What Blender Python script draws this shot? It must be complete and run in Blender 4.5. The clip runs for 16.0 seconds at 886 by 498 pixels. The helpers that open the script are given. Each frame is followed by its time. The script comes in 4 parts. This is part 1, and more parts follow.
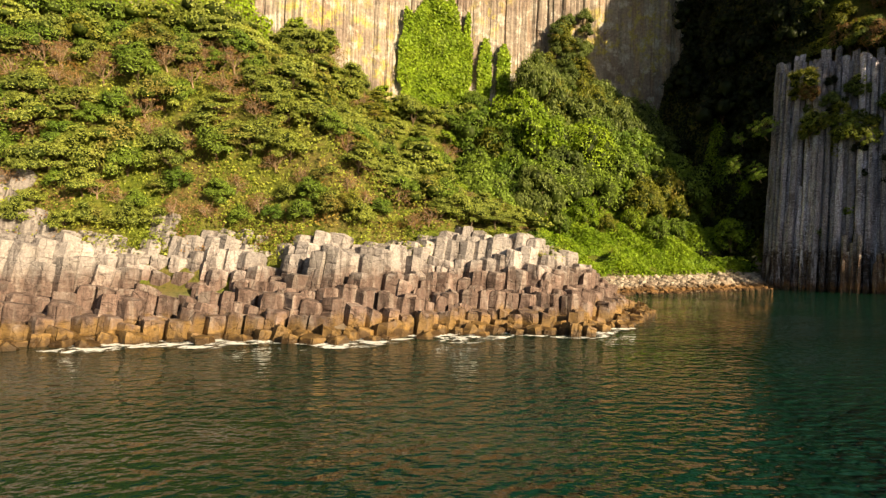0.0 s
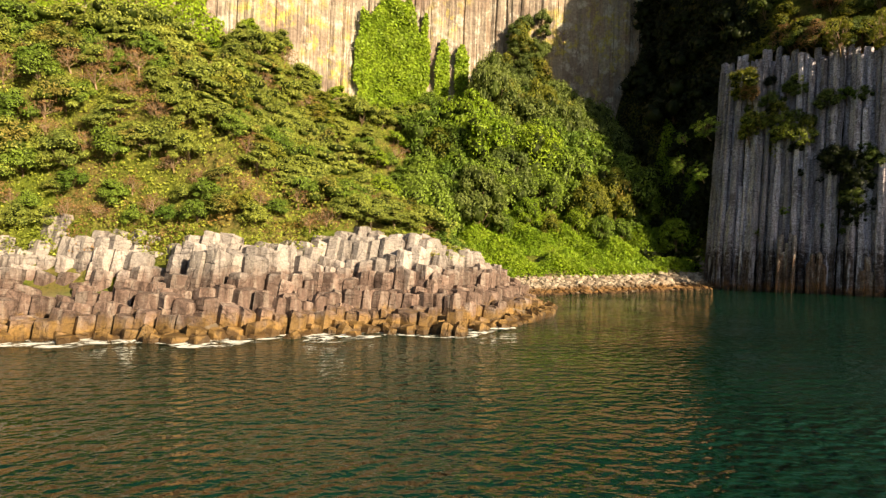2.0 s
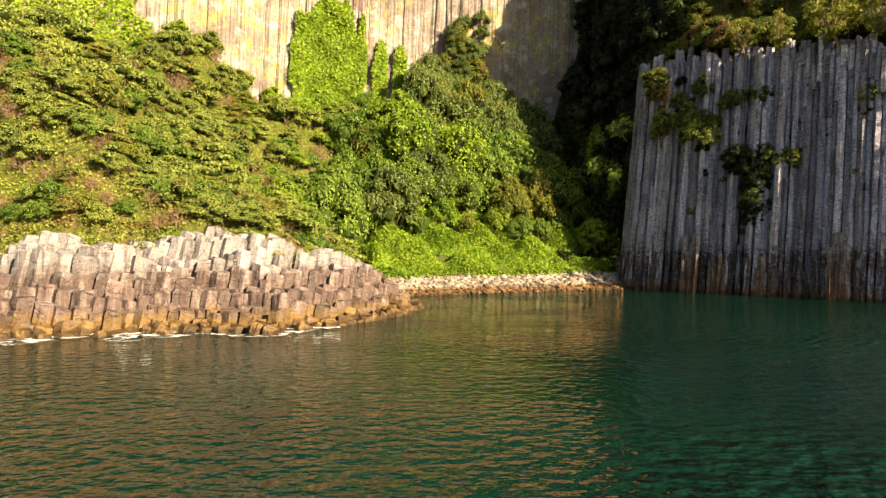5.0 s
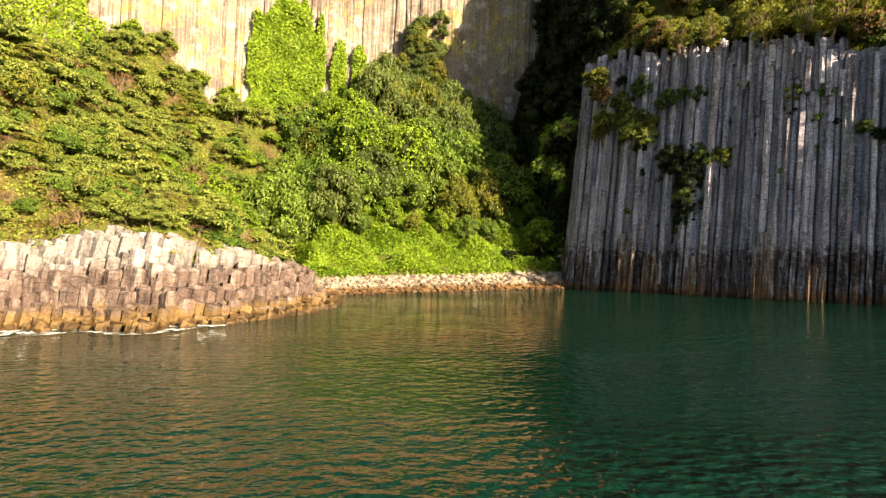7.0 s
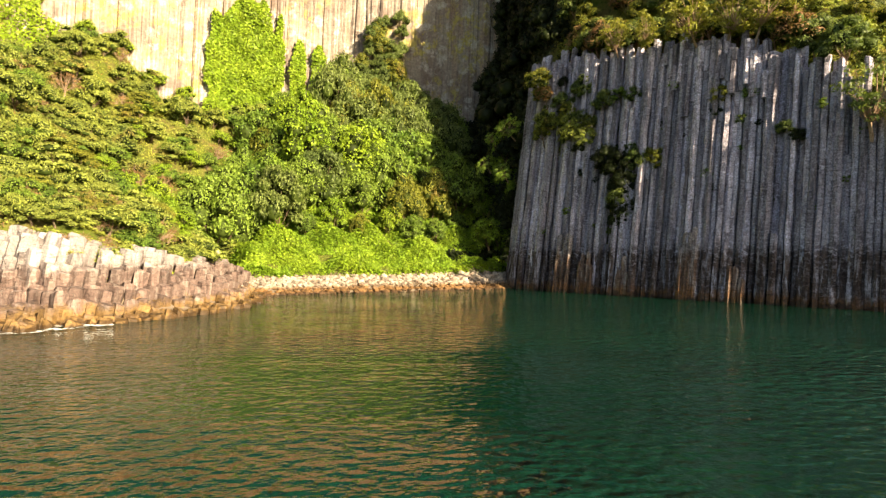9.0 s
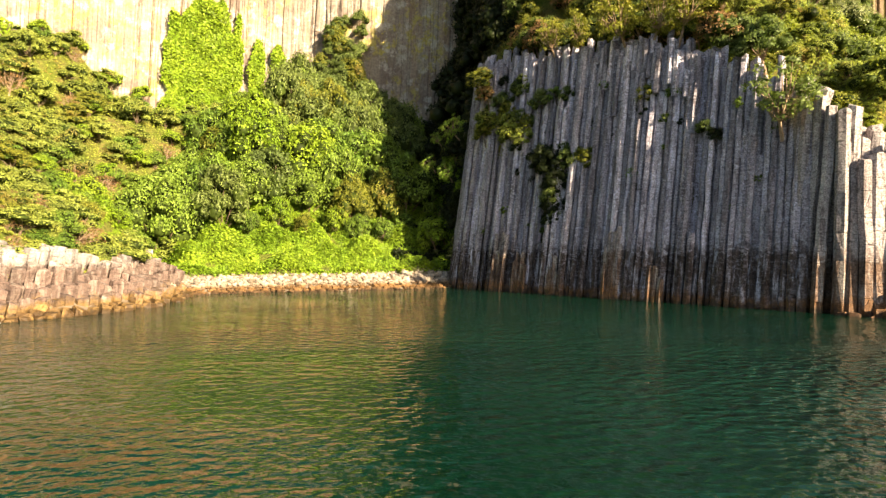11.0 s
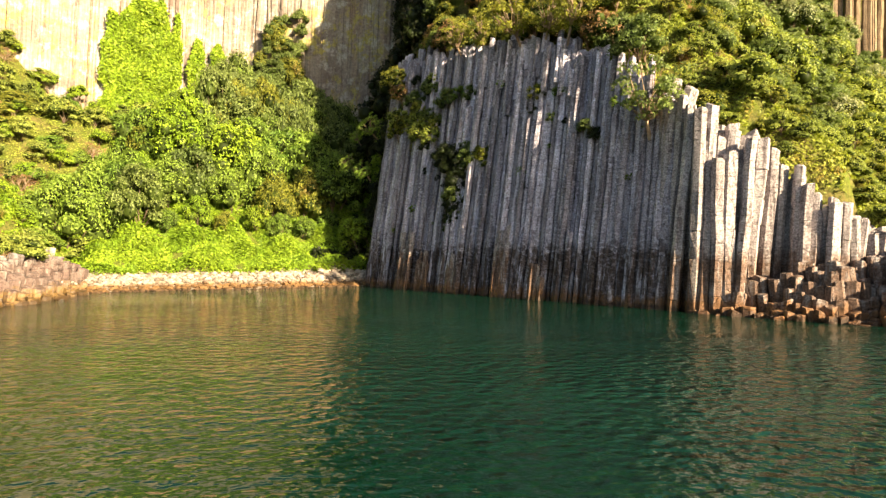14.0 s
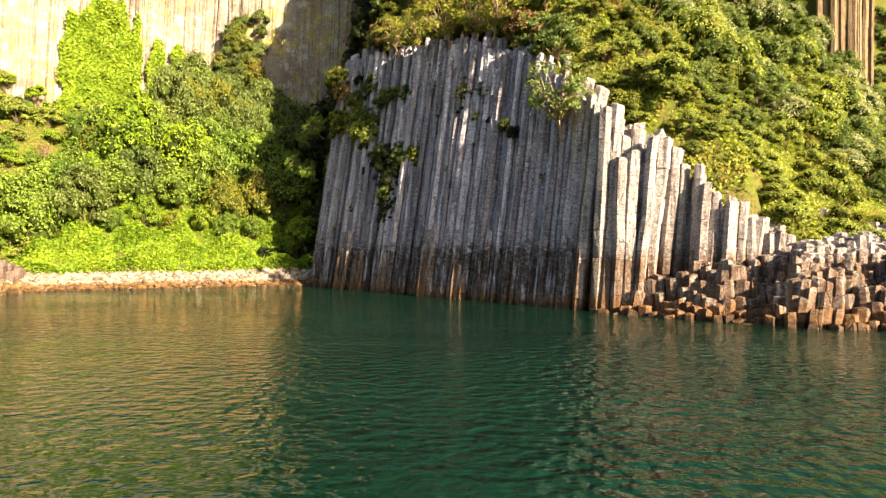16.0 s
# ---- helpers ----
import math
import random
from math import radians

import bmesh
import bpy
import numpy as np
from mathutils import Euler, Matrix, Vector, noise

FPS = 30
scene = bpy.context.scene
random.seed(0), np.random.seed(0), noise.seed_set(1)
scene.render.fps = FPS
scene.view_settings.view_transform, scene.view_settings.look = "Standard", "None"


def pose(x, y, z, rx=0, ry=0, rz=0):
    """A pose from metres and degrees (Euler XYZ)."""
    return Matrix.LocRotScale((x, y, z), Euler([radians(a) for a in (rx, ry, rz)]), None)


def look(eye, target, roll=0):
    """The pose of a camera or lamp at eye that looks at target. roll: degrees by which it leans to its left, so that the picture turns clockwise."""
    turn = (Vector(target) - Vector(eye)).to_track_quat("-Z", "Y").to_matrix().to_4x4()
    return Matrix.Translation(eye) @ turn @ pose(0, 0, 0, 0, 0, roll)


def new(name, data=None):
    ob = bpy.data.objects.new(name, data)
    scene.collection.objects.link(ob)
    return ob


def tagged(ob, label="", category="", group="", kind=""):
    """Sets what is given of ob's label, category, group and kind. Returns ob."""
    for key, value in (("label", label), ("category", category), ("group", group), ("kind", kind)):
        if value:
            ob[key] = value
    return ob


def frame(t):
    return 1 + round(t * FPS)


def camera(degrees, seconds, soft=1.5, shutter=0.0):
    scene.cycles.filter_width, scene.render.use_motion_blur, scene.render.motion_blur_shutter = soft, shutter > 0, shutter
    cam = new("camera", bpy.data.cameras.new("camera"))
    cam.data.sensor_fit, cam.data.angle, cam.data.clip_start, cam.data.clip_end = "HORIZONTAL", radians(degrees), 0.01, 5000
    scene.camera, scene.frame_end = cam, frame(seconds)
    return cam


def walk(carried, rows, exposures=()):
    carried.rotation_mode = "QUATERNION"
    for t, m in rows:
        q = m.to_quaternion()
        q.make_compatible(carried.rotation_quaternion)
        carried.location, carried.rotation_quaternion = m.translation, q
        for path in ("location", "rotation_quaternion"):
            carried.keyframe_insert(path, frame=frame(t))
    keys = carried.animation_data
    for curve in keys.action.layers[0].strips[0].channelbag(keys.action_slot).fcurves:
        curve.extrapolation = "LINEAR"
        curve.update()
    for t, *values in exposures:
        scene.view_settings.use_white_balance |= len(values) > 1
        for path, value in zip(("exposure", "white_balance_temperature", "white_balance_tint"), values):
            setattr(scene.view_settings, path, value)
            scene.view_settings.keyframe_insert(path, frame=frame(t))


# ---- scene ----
cam = camera(72.4, 16.0, soft=1.35)
METRES, EYE, TILT, LEAN, TURN = 45.0, 3.8, -4.0, 6.8, 0.0
ROWS = [
    (0.0, 0.0, 0.0, 0.0, -0.48, 4.04, -6.75),
    (0.5, 0.0315, -0.0012, 0.0037, -0.45, 4.04, -6.73),
    (1.0, 0.0631, -0.0024, 0.0075, -0.41, 4.05, -6.72),
    (1.5, 0.0947, -0.0034, 0.0108, -0.36, 4.06, -6.72),
    (2.0, 0.1265, -0.0042, 0.0143, -0.33, 4.06, -6.72),
    (2.5, 0.1581, -0.0052, 0.018, -0.3, 4.06, -6.71),
    (3.0, 0.1895, -0.0061, 0.022, -0.27, 4.06, -6.72),
    (3.5, 0.2207, -0.0072, 0.0256, -0.24, 4.06, -6.72),
    (4.0, 0.2522, -0.0082, 0.0291, -0.19, 4.07, -6.72),
    (6.5, 0.4072, -0.0117, 0.0452, -0.05, 4.05, -6.78),
    (7.0, 0.4382, -0.0126, 0.0487, -0.04, 4.04, -6.8),
    (7.5, 0.4692, -0.0135, 0.0523, -0.02, 4.04, -6.81),
    (8.0, 0.4996, -0.0143, 0.056, -0.02, 4.04, -6.83),
    (8.5, 0.5302, -0.0152, 0.06, -0.0, 4.03, -6.84),
    (9.0, 0.561, -0.0161, 0.0636, 0.04, 4.02, -6.86),
    (11.5, 0.7175, -0.0186, 0.0822, 0.18, 3.92, -6.89),
    (12.0, 0.748, -0.0195, 0.0862, 0.18, 3.91, -6.87),
    (12.5, 0.7781, -0.0204, 0.0898, 0.19, 3.9, -6.88),
    (13.0, 0.8086, -0.0211, 0.093, 0.22, 3.89, -6.9),
    (13.5, 0.8393, -0.0219, 0.0961, 0.25, 3.87, -6.89),
    (14.0, 0.8703, -0.0223, 0.0994, 0.29, 3.83, -6.9),
    (14.5, 0.9008, -0.023, 0.1025, 0.31, 3.82, -6.89),
    (15.0, 0.9314, -0.0236, 0.1056, 0.34, 3.82, -6.9),
    (15.5, 0.9621, -0.0242, 0.109, 0.37, 3.82, -6.9),
    (16.0, 0.9933, -0.0248, 0.1126, 0.4, 3.82, -6.91),
]
walk(cam, [(t, pose(0, 0, EYE, TILT, LEAN, TURN) @ pose(METRES * x, METRES * y, METRES * z, 90 + pitch, roll, yaw)) for t, x, y, z, yaw, pitch, roll in ROWS],
     exposures=[(0.0, 1.0, 8000, 8), (4.0, 1.32, 7600, 8), (8.0, 1.66, 7500, 8), (12.0, 1.95, 7500, 8), (16.0, 1.97, 7600, 8)])

# ---- light ----
SUN_AZ, SUN_EL = 43.0, 21.0     # degrees from +x towards -y, and above the water
SUN = Vector((math.cos(radians(SUN_AZ)) * math.cos(radians(SUN_EL)), -math.sin(radians(SUN_AZ)) * math.cos(radians(SUN_EL)), math.sin(radians(SUN_EL))))
world = bpy.data.worlds.new("sky")
scene.world = world
world.use_nodes = True
sky = world.node_tree.nodes.new("ShaderNodeTexSky")
sky.sky_type, sky.sun_disc = "NISHITA", False
sky.sun_elevation, sky.sun_rotation = radians(SUN_EL), radians(90 + SUN_AZ)
world.node_tree.links.new(sky.outputs[0], world.node_tree.nodes["Background"].inputs[0])
world.node_tree.nodes["Background"].inputs[1].default_value = 0.05
lamp = bpy.data.lights.new("sun", "SUN")
lamp.energy, lamp.angle, lamp.color = 5.5, radians(0.5), (1.0, 0.86, 0.64)
new("sun", lamp).matrix_world = look(SUN * 200, (0, 0, 0))


# ---- materials ----
class Nodes:
    """A short way to write node trees."""

    def __init__(self, name):
        self.mat = bpy.data.materials.new(name)
        self.mat.use_nodes = True
        self.tree = self.mat.node_tree
        self.bsdf = self.tree.nodes["Principled BSDF"]
        self.out = self.tree.nodes["Material Output"]
        self.pos = self.add("ShaderNodeNewGeometry")
        self.rnd = self.add("ShaderNodeObjectInfo").outputs["Random"]

    def add(self, kind, **values):
        n = self.tree.nodes.new(kind)
        for k, v in values.items():
            setattr(n, k, v)
        return n

    def put(self, socket, v):
        if isinstance(v, bpy.types.NodeSocket):
            self.tree.links.new(v, socket)
        else:
            socket.default_value = v

    def stretch(self, sx, sy, sz):
        n = self.add("ShaderNodeVectorMath", operation="MULTIPLY")
        self.put(n.inputs[0], self.pos.outputs["Position"])
        n.inputs[1].default_value = (sx, sy, sz)
        return n.outputs[0]

    def noise(self, scale, detail=3.0, rough=0.6, vec=None):
        n = self.add("ShaderNodeTexNoise")
        self.put(n.inputs["Vector"], vec or self.pos.outputs["Position"])
        n.inputs["Scale"].default_value, n.inputs["Detail"].default_value, n.inputs["Roughness"].default_value = scale, detail, rough
        return n.outputs["Fac"]

    def band(self, v, a, b, lo=0.0, hi=1.0):
        n = self.add("ShaderNodeMapRange", interpolation_type="SMOOTHSTEP")
        self.put(n.inputs[0], v)
        for i, x in enumerate((a, b, lo, hi)):
            self.put(n.inputs[i + 1], x)
        return n.outputs[0]

    def calc(self, op, a, b=0.0):
        n = self.add("ShaderNodeMath", operation=op)
        self.put(n.inputs[0], a), self.put(n.inputs[1], b)
        return n.outputs[0]

    def mix(self, f, a, b, blend="MIX"):
        n = self.add("ShaderNodeMix", data_type="RGBA", blend_type=blend)
        self.put(n.inputs[0], f)
        self.put(n.inputs[6], (*a, 1) if isinstance(a, tuple) else a)
        self.put(n.inputs[7], (*b, 1) if isinstance(b, tuple) else b)
        return n.outputs[2]

    def height(self):
        n = self.add("ShaderNodeSeparateXYZ")
        self.put(n.inputs[0], self.pos.outputs["Position"])
        return n.outputs[2]

    def grey(self, v):
        n = self.add("ShaderNodeCombineColor")
        for i in range(3):
            self.put(n.inputs[i], v)
        return n.outputs[0]

    def bump(self, h, strength, distance):
        n = self.add("ShaderNodeBump")
        self.put(n.inputs["Height"], h)
        n.inputs["Strength"].default_value, n.inputs["Distance"].default_value = strength, distance
        self.put(self.bsdf.inputs["Normal"], n.outputs[0])

    def done(self, colour, rough, spec=0.3):
        self.put(self.bsdf.inputs["Base Color"], colour)
        self.put(self.bsdf.inputs["Roughness"], rough)
        self.bsdf.inputs["Specular IOR Level"].default_value = spec
        return self.mat


def rock_material(name, low, high, turn, tide, ochre, dark, streak, speckle=0.55, vary=(0.82, 1.12), grit=(0.42, 1.35)):
    """Basalt: one colour low down, another above `turn`, an ochre algae belt below `tide` and a dark wet foot; streak: pale lichen."""
    n = Nodes(name)
    big, mid, fine = n.noise(0.35), n.noise(1.7, 4), n.noise(9.0, 5, 0.7)
    z = n.calc("ADD", n.height(), n.calc("MULTIPLY", n.calc("SUBTRACT", mid, 0.5), 1.8))
    c = n.mix(n.band(z, turn - 0.5, turn + 0.6), low, high)
    run = n.noise(1.0, 4, 0.65, n.stretch(2.6, 2.6, 0.16))
    c = n.mix(n.band(run, 0.50, 0.66, 0, speckle), c, streak)
    c = n.mix(n.band(run, 0.48, 0.37, 0, 0.75), c, n.mix(1.0, c, (0.35, 0.32, 0.32), "MULTIPLY"))
    specks = n.noise(1.0, 4, 0.72, n.stretch(2.4, 2.4, 4.2))
    c = n.mix(n.band(specks, 0.50, 0.62, 0, n.calc("MULTIPLY", n.band(z, turn - 1.2, turn + 0.3, 0.25, 1.0), speckle)), c, streak)
    c = n.mix(n.band(z, tide + 0.5, tide - 0.3, 0, 0.85), c, ochre)
    c = n.mix(n.band(z, 0.42, 0.1, 0, 0.8), c, dark)
    c = n.mix(0.9, c, n.grey(n.band(fine, 0.32, 0.68, *grit)), "MULTIPLY")
    crack = n.add("ShaderNodeTexVoronoi", feature="DISTANCE_TO_EDGE")
    bent = n.add("ShaderNodeVectorMath", operation="ADD")
    n.put(bent.inputs[0], n.stretch(1.1, 1.1, 0.8)), n.put(bent.inputs[1], n.grey(n.calc("MULTIPLY", mid, 0.9)))
    n.put(crack.inputs["Vector"], bent.outputs[0])
    crack.inputs["Scale"].default_value = 1.0
    c = n.mix(n.calc("MULTIPLY", n.band(crack.outputs[0], 0.012, 0.0, 0, 0.16), n.band(big, 0.4, 0.6)), c, (0.06, 0.042, 0.034))
    c = n.mix(1.0, c, n.grey(n.band(n.rnd, 0.0, 1.0, *vary)), "MULTIPLY")
    c = n.mix(0.7, c, n.grey(n.band(big, 0.3, 0.7, 0.75, 1.2)), "MULTIPLY")
    joints = n.noise(1.0, 2, 0.5, n.stretch(0.5, 0.5, 3.2))
    seams = n.noise(1.0, 3, 0.6, n.stretch(1.4, 1.4, 8.0))
    c = n.mix(n.band(seams, 0.42, 0.30, 0, 0.7), c, n.mix(1.0, c, (0.3, 0.28, 0.28), "MULTIPLY"))
    h = n.calc("ADD", n.calc("MULTIPLY", fine, 0.35), n.calc("ADD", n.calc("MULTIPLY", mid, 0.5), n.calc("MULTIPLY", joints, 0.4)))
    h = n.calc("ADD", h, n.band(crack.outputs[0], 0.0, 0.05, 0.0, 0.2))
    n.bump(h, 0.95, 0.16)
    return n.done(c, n.band(z, 0.1, 0.9, 0.45, 0.88), 0.3)


M_SHELF = rock_material("shelf_basalt", (0.17, 0.113, 0.098), (0.345, 0.308, 0.305), 2.75, 0.62, (0.25, 0.145, 0.043), (0.045, 0.024, 0.013), (0.46, 0.405, 0.37), 0.35, (0.74, 1.14), (0.7, 1.2))
M_CLIFF = rock_material("cliff_basalt", (0.11, 0.078, 0.072), (0.43, 0.385, 0.46), 3.7, 0.5, (0.20, 0.085, 0.022), (0.04, 0.025, 0.02), (0.60, 0.57, 0.68), 0.9, (0.55, 1.3))
M_CORNER = rock_material("corner_basalt", (0.175, 0.108, 0.08), (0.36, 0.308, 0.315), 3.3, 0.7, (0.19, 0.085, 0.03), (0.035, 0.018, 0.012), (0.47, 0.44, 0.44))


def wall_material():
    n = Nodes("wall_basalt")
    blotch, run = n.noise(0.16, 4, 0.65), n.noise(1.0, 4, 0.7, n.stretch(0.8, 0.8, 0.06))
    thin, specks, fine = n.noise(1.0, 3, 0.7, n.stretch(2.6, 2.6, 0.14)), n.noise(1.0, 4, 0.7, n.stretch(0.9, 0.9, 0.7)), n.noise(3.0, 4, 0.7)
    c = n.mix(n.band(blotch, 0.40, 0.58), (0.235, 0.183, 0.158), (0.335, 0.288, 0.244))
    c = n.mix(n.band(run, 0.50, 0.62, 0, 0.55), c, (0.33, 0.22, 0.155))
    c = n.mix(n.calc("MULTIPLY", n.band(specks, 0.46, 0.60), n.band(n.noise(0.12, 3), 0.48, 0.58, 0, 0.9)), c, (0.44, 0.37, 0.11))
    c = n.mix(n.band(n.noise(0.55, 4, 0.7), 0.52, 0.62, 0, 0.85), c, (0.48, 0.44, 0.395))
    c = n.mix(n.band(thin, 0.42, 0.30, 0, 0.45), c, (0.17, 0.12, 0.10))
    c = n.mix(n.band(n.noise(1.0, 4, 0.7, n.stretch(0.5, 0.5, 0.28)), 0.54, 0.66, 0, 0.55), c, (0.21, 0.15, 0.125))
    c = n.mix(0.8, c, n.grey(n.band(fine, 0.3, 0.7, 0.66, 1.18)), "MULTIPLY")
    n.bump(n.calc("ADD", n.calc("MULTIPLY", specks, 0.7), n.calc("MULTIPLY", thin, 0.5)), 0.8, 0.35)
    return n.done(c, 0.9, 0.2)


M_WALL = wall_material()
M_FAR = rock_material("far_basalt", (0.2, 0.14, 0.09), (0.24, 0.165, 0.105), 60.0, -9.0, (0.2, 0.1, 0.05), (0.1, 0.1, 0.1), (0.30, 0.23, 0.15))


def leaf_material(name, dark, light, dry=(0.16, 0.10, 0.03), drought=0.0, gloss=0.2):
    n = Nodes(name)
    island = n.pos.outputs["Random Per Island"]
    c = n.mix(n.rnd, dark, light)
    c = n.mix(n.band(n.noise(0.5, 3), 0.35, 0.65, 0, 0.7), c, light)
    c = n.mix(n.band(n.noise(0.33, 3), 0.56, 0.68, 0, drought), c, dry)
    c = n.mix(1.0, c, n.grey(n.band(island, 0, 1, 0.55, 1.38)), "MULTIPLY")
    n.done(c, 0.5, gloss)
    thin = n.add("ShaderNodeBsdfTranslucent")
    n.put(thin.inputs[0], n.mix(1.0, c, (1.0, 1.05, 0.45), "MULTIPLY"))
    both = n.add("ShaderNodeMixShader")
    both.inputs[0].default_value = 0.34
    n.put(both.inputs[1], n.bsdf.outputs[0]), n.put(both.inputs[2], thin.outputs[0])
    n.put(n.out.inputs[0], both.outputs[0])
    return n.mat


M_HEATH = leaf_material("heath_leaf", (0.1795, 0.2275, 0.0553), (0.3198, 0.3608, 0.076), (0.25, 0.15, 0.055), 0.6)
M_BROAD = leaf_material("broad_leaf", (0.1029, 0.1864, 0.0291), (0.2097, 0.2992, 0.0487), drought=0.08)
M_LIME = leaf_material("lime_leaf", (0.1637, 0.2728, 0.0256), (0.2772, 0.3771, 0.0367))
M_PALE = leaf_material("pale_leaf", (0.19, 0.23, 0.09), (0.4024, 0.4054, 0.2442))
M_RUST = leaf_material("rust_leaf", (0.1436, 0.1588, 0.0234), (0.236, 0.2381, 0.0389), (0.21, 0.115, 0.04), 0.5)
# Near-black leaf: shade of gully and cliff wall put into its colour.
M_SHADED = leaf_material("shaded_leaf", (0.0106, 0.0173, 0.0058), (0.0202, 0.0288, 0.0077))
M_DEEP = leaf_material("deep_leaf", (0.0983, 0.1459, 0.0419), (0.1703, 0.2128, 0.0608))
M_DRY = leaf_material("dry_leaf", (0.189, 0.1013, 0.054), (0.297, 0.1755, 0.081))
# Dark green for the balls inside crowns: their inner shade, painted.
M_CORE_SHADE = leaf_material("core_shade_leaf", (0.028, 0.044, 0.009), (0.05, 0.072, 0.014), gloss=0.1)
M_COVER = leaf_material("cover_leaf", (0.184, 0.2443, 0.0398), (0.3318, 0.3497, 0.0623), (0.30, 0.16, 0.055), 0.95)


def bark_material(name, a, b):
    n = Nodes(name)
    v = n.noise(1.0, 4, 0.7, n.stretch(14, 14, 3))
    n.bump(v, 0.6, 0.03)
    return n.done(n.mix(n.band(v, 0.3, 0.7), a, b), 0.85)


M_BARK = bark_material("bark", (0.10, 0.065, 0.04), (0.22, 0.16, 0.11))
M_TWIG = bark_material("pale_bark", (0.22, 0.13, 0.08), (0.42, 0.31, 0.22))


def soil_material():
    n = Nodes("soil")
    a, b = n.noise(0.4, 4), n.noise(3.5, 5, 0.7)
    c = n.mix(n.band(a, 0.35, 0.65), (0.11, 0.14, 0.02), (0.16, 0.13, 0.045))
    c = n.mix(n.band(b, 0.45, 0.7), c, (0.045, 0.06, 0.012))
    c = n.mix(n.band(n.height(), 2.0, 1.2), c, (0.22, 0.17, 0.125))
    n.bump(b, 0.8, 0.3)
    return n.done(c, 0.95, 0.1)


def stone_material():
    n = Nodes("beach_stone")
    z = n.calc("ADD", n.height(), n.calc("MULTIPLY", n.calc("SUBTRACT", n.noise(0.9), 0.5), 0.5))
    fine = n.noise(7, 5, 0.7)
    c = n.mix(n.rnd, (0.18, 0.13, 0.10), (0.37, 0.31, 0.255))
    c = n.mix(n.band(z, 0.8, 0.35), c, (0.15, 0.08, 0.032))
    c = n.mix(n.band(z, 0.25, 0.05), c, (0.07, 0.04, 0.02))
    c = n.mix(0.8, c, n.grey(n.band(fine, 0.3, 0.7, 0.65, 1.2)), "MULTIPLY")
    c = n.mix(1.0, c, n.grey(n.band(n.pos.outputs["Random Per Island"], 0, 1, 0.55, 1.25)), "MULTIPLY")
    n.bump(fine, 0.5, 0.06)
    return n.done(c, 0.85)


M_SOIL, M_STONE = soil_material(), stone_material()


def water_material():
    n = Nodes("sea_water")
    swell = n.noise(1.0, 2, 0.5, n.stretch(0.16, 0.34, 0.4))
    chop = n.noise(1.0, 2, 0.5, n.stretch(1.3, 1.8, 1.0))
    ripple = n.noise(1.0, 2, 0.45, n.stretch(2.5, 2.9, 1.0))
    crest = n.calc("ABSOLUTE", n.calc("SUBTRACT", n.noise(1.0, 2, 0.5, n.stretch(0.95, 1.5, 1.0)), 0.5))
    calm = n.band(n.noise(1.0, 2, 0.5, n.stretch(0.045, 0.09, 1.0)), 0.38, 0.62, 0.35, 1.3)
    h = n.calc("ADD", n.calc("MULTIPLY", swell, 0.12), n.calc("ADD", n.calc("MULTIPLY", n.calc("SUBTRACT", n.calc("MULTIPLY", chop, 0.085), n.calc("MULTIPLY", crest, 0.14)), calm), n.calc("MULTIPLY", n.calc("MULTIPLY", ripple, calm), 0.2)))
    n.bump(h, 1.0, 1.0)
    n.bsdf.inputs["IOR"].default_value = 1.333
    c = n.mix(n.band(n.noise(0.06, 2), 0.35, 0.65), (0.0014, 0.0165, 0.0098), (0.0024, 0.0225, 0.0132))
    return n.done(c, 0.03, 0.5)


def foam_material():
    n = Nodes("foam")
    v = n.noise(1.6, 5, 0.7)
    w = n.noise(0.35, 2)
    n.done((0.85, 0.85, 0.83, 1), 0.7)
    clear = n.add("ShaderNodeBsdfTransparent")
    both = n.add("ShaderNodeMixShader")
    n.put(both.inputs[0], n.calc("MULTIPLY", n.band(v, 0.45, 0.54), n.band(w, 0.40, 0.50)))
    n.put(both.inputs[1], clear.outputs[0]), n.put(both.inputs[2], n.bsdf.outputs[0])
    n.put(n.out.inputs[0], both.outputs[0])
    return n.mat


M_WATER, M_FOAM = water_material(), foam_material()

# ---- plan ----
RNG = np.random.default_rng(7)
HEADLAND = [(-90, 12), (-40, 20.5), (-16.7, 22.8), (-12.6, 24.3), (-8.2, 24.8), (-4, 24.3), (-0.5, 26.1), (3, 26.9), (6.4, 26.6), (9, 29.2), (11.8, 33.6), (12.6, 38.5), (11.6, 44), (10, 47.5)]
COVE = [(10, 47.5), (15.6, 50.6), (22.7, 53.0), (28.7, 55.9), (31.7, 57.5)]
CLIFF = [(31.7, 57.5), (33.4, 54.7), (35.4, 52.6), (40.0, 48.0), (43.2, 44.5), (48.7, 38.6), (51.9, 35.2)]
CORNER = [(51.9, 35.2), (53.0, 33.2), (55.2, 31.2), (57.6, 29.2), (61, 26.6), (64.5, 25.7), (76, 22), (120, 12)]
GULLY = [(29.5, 90), (31, 74), (32.3, 66), (31.7, 57.5)]



def side(line, x, y):
    """Distance to a polyline (positive on its left-hand side), and the x of its nearest point."""
    best, sign, foot = np.full(np.shape(x), 1e9), np.ones(np.shape(x)), np.zeros(np.shape(x))
    for (ax, ay), (bx, by) in zip(line, line[1:]):
        ux, uy = bx - ax, by - ay
        f = np.clip(((x - ax) * ux + (y - ay) * uy) / (ux * ux + uy * uy), 0, 1)
        d = np.hypot(x - ax - f * ux, y - ay - f * uy)
        s = np.sign(ux * (y - ay) - uy * (x - ax))
        near = d < best - 1e-6
        best, sign, foot = np.where(near, d, best), np.where(near, s, sign), np.where(near, ax + f * ux, foot)
    return best * sign, foot


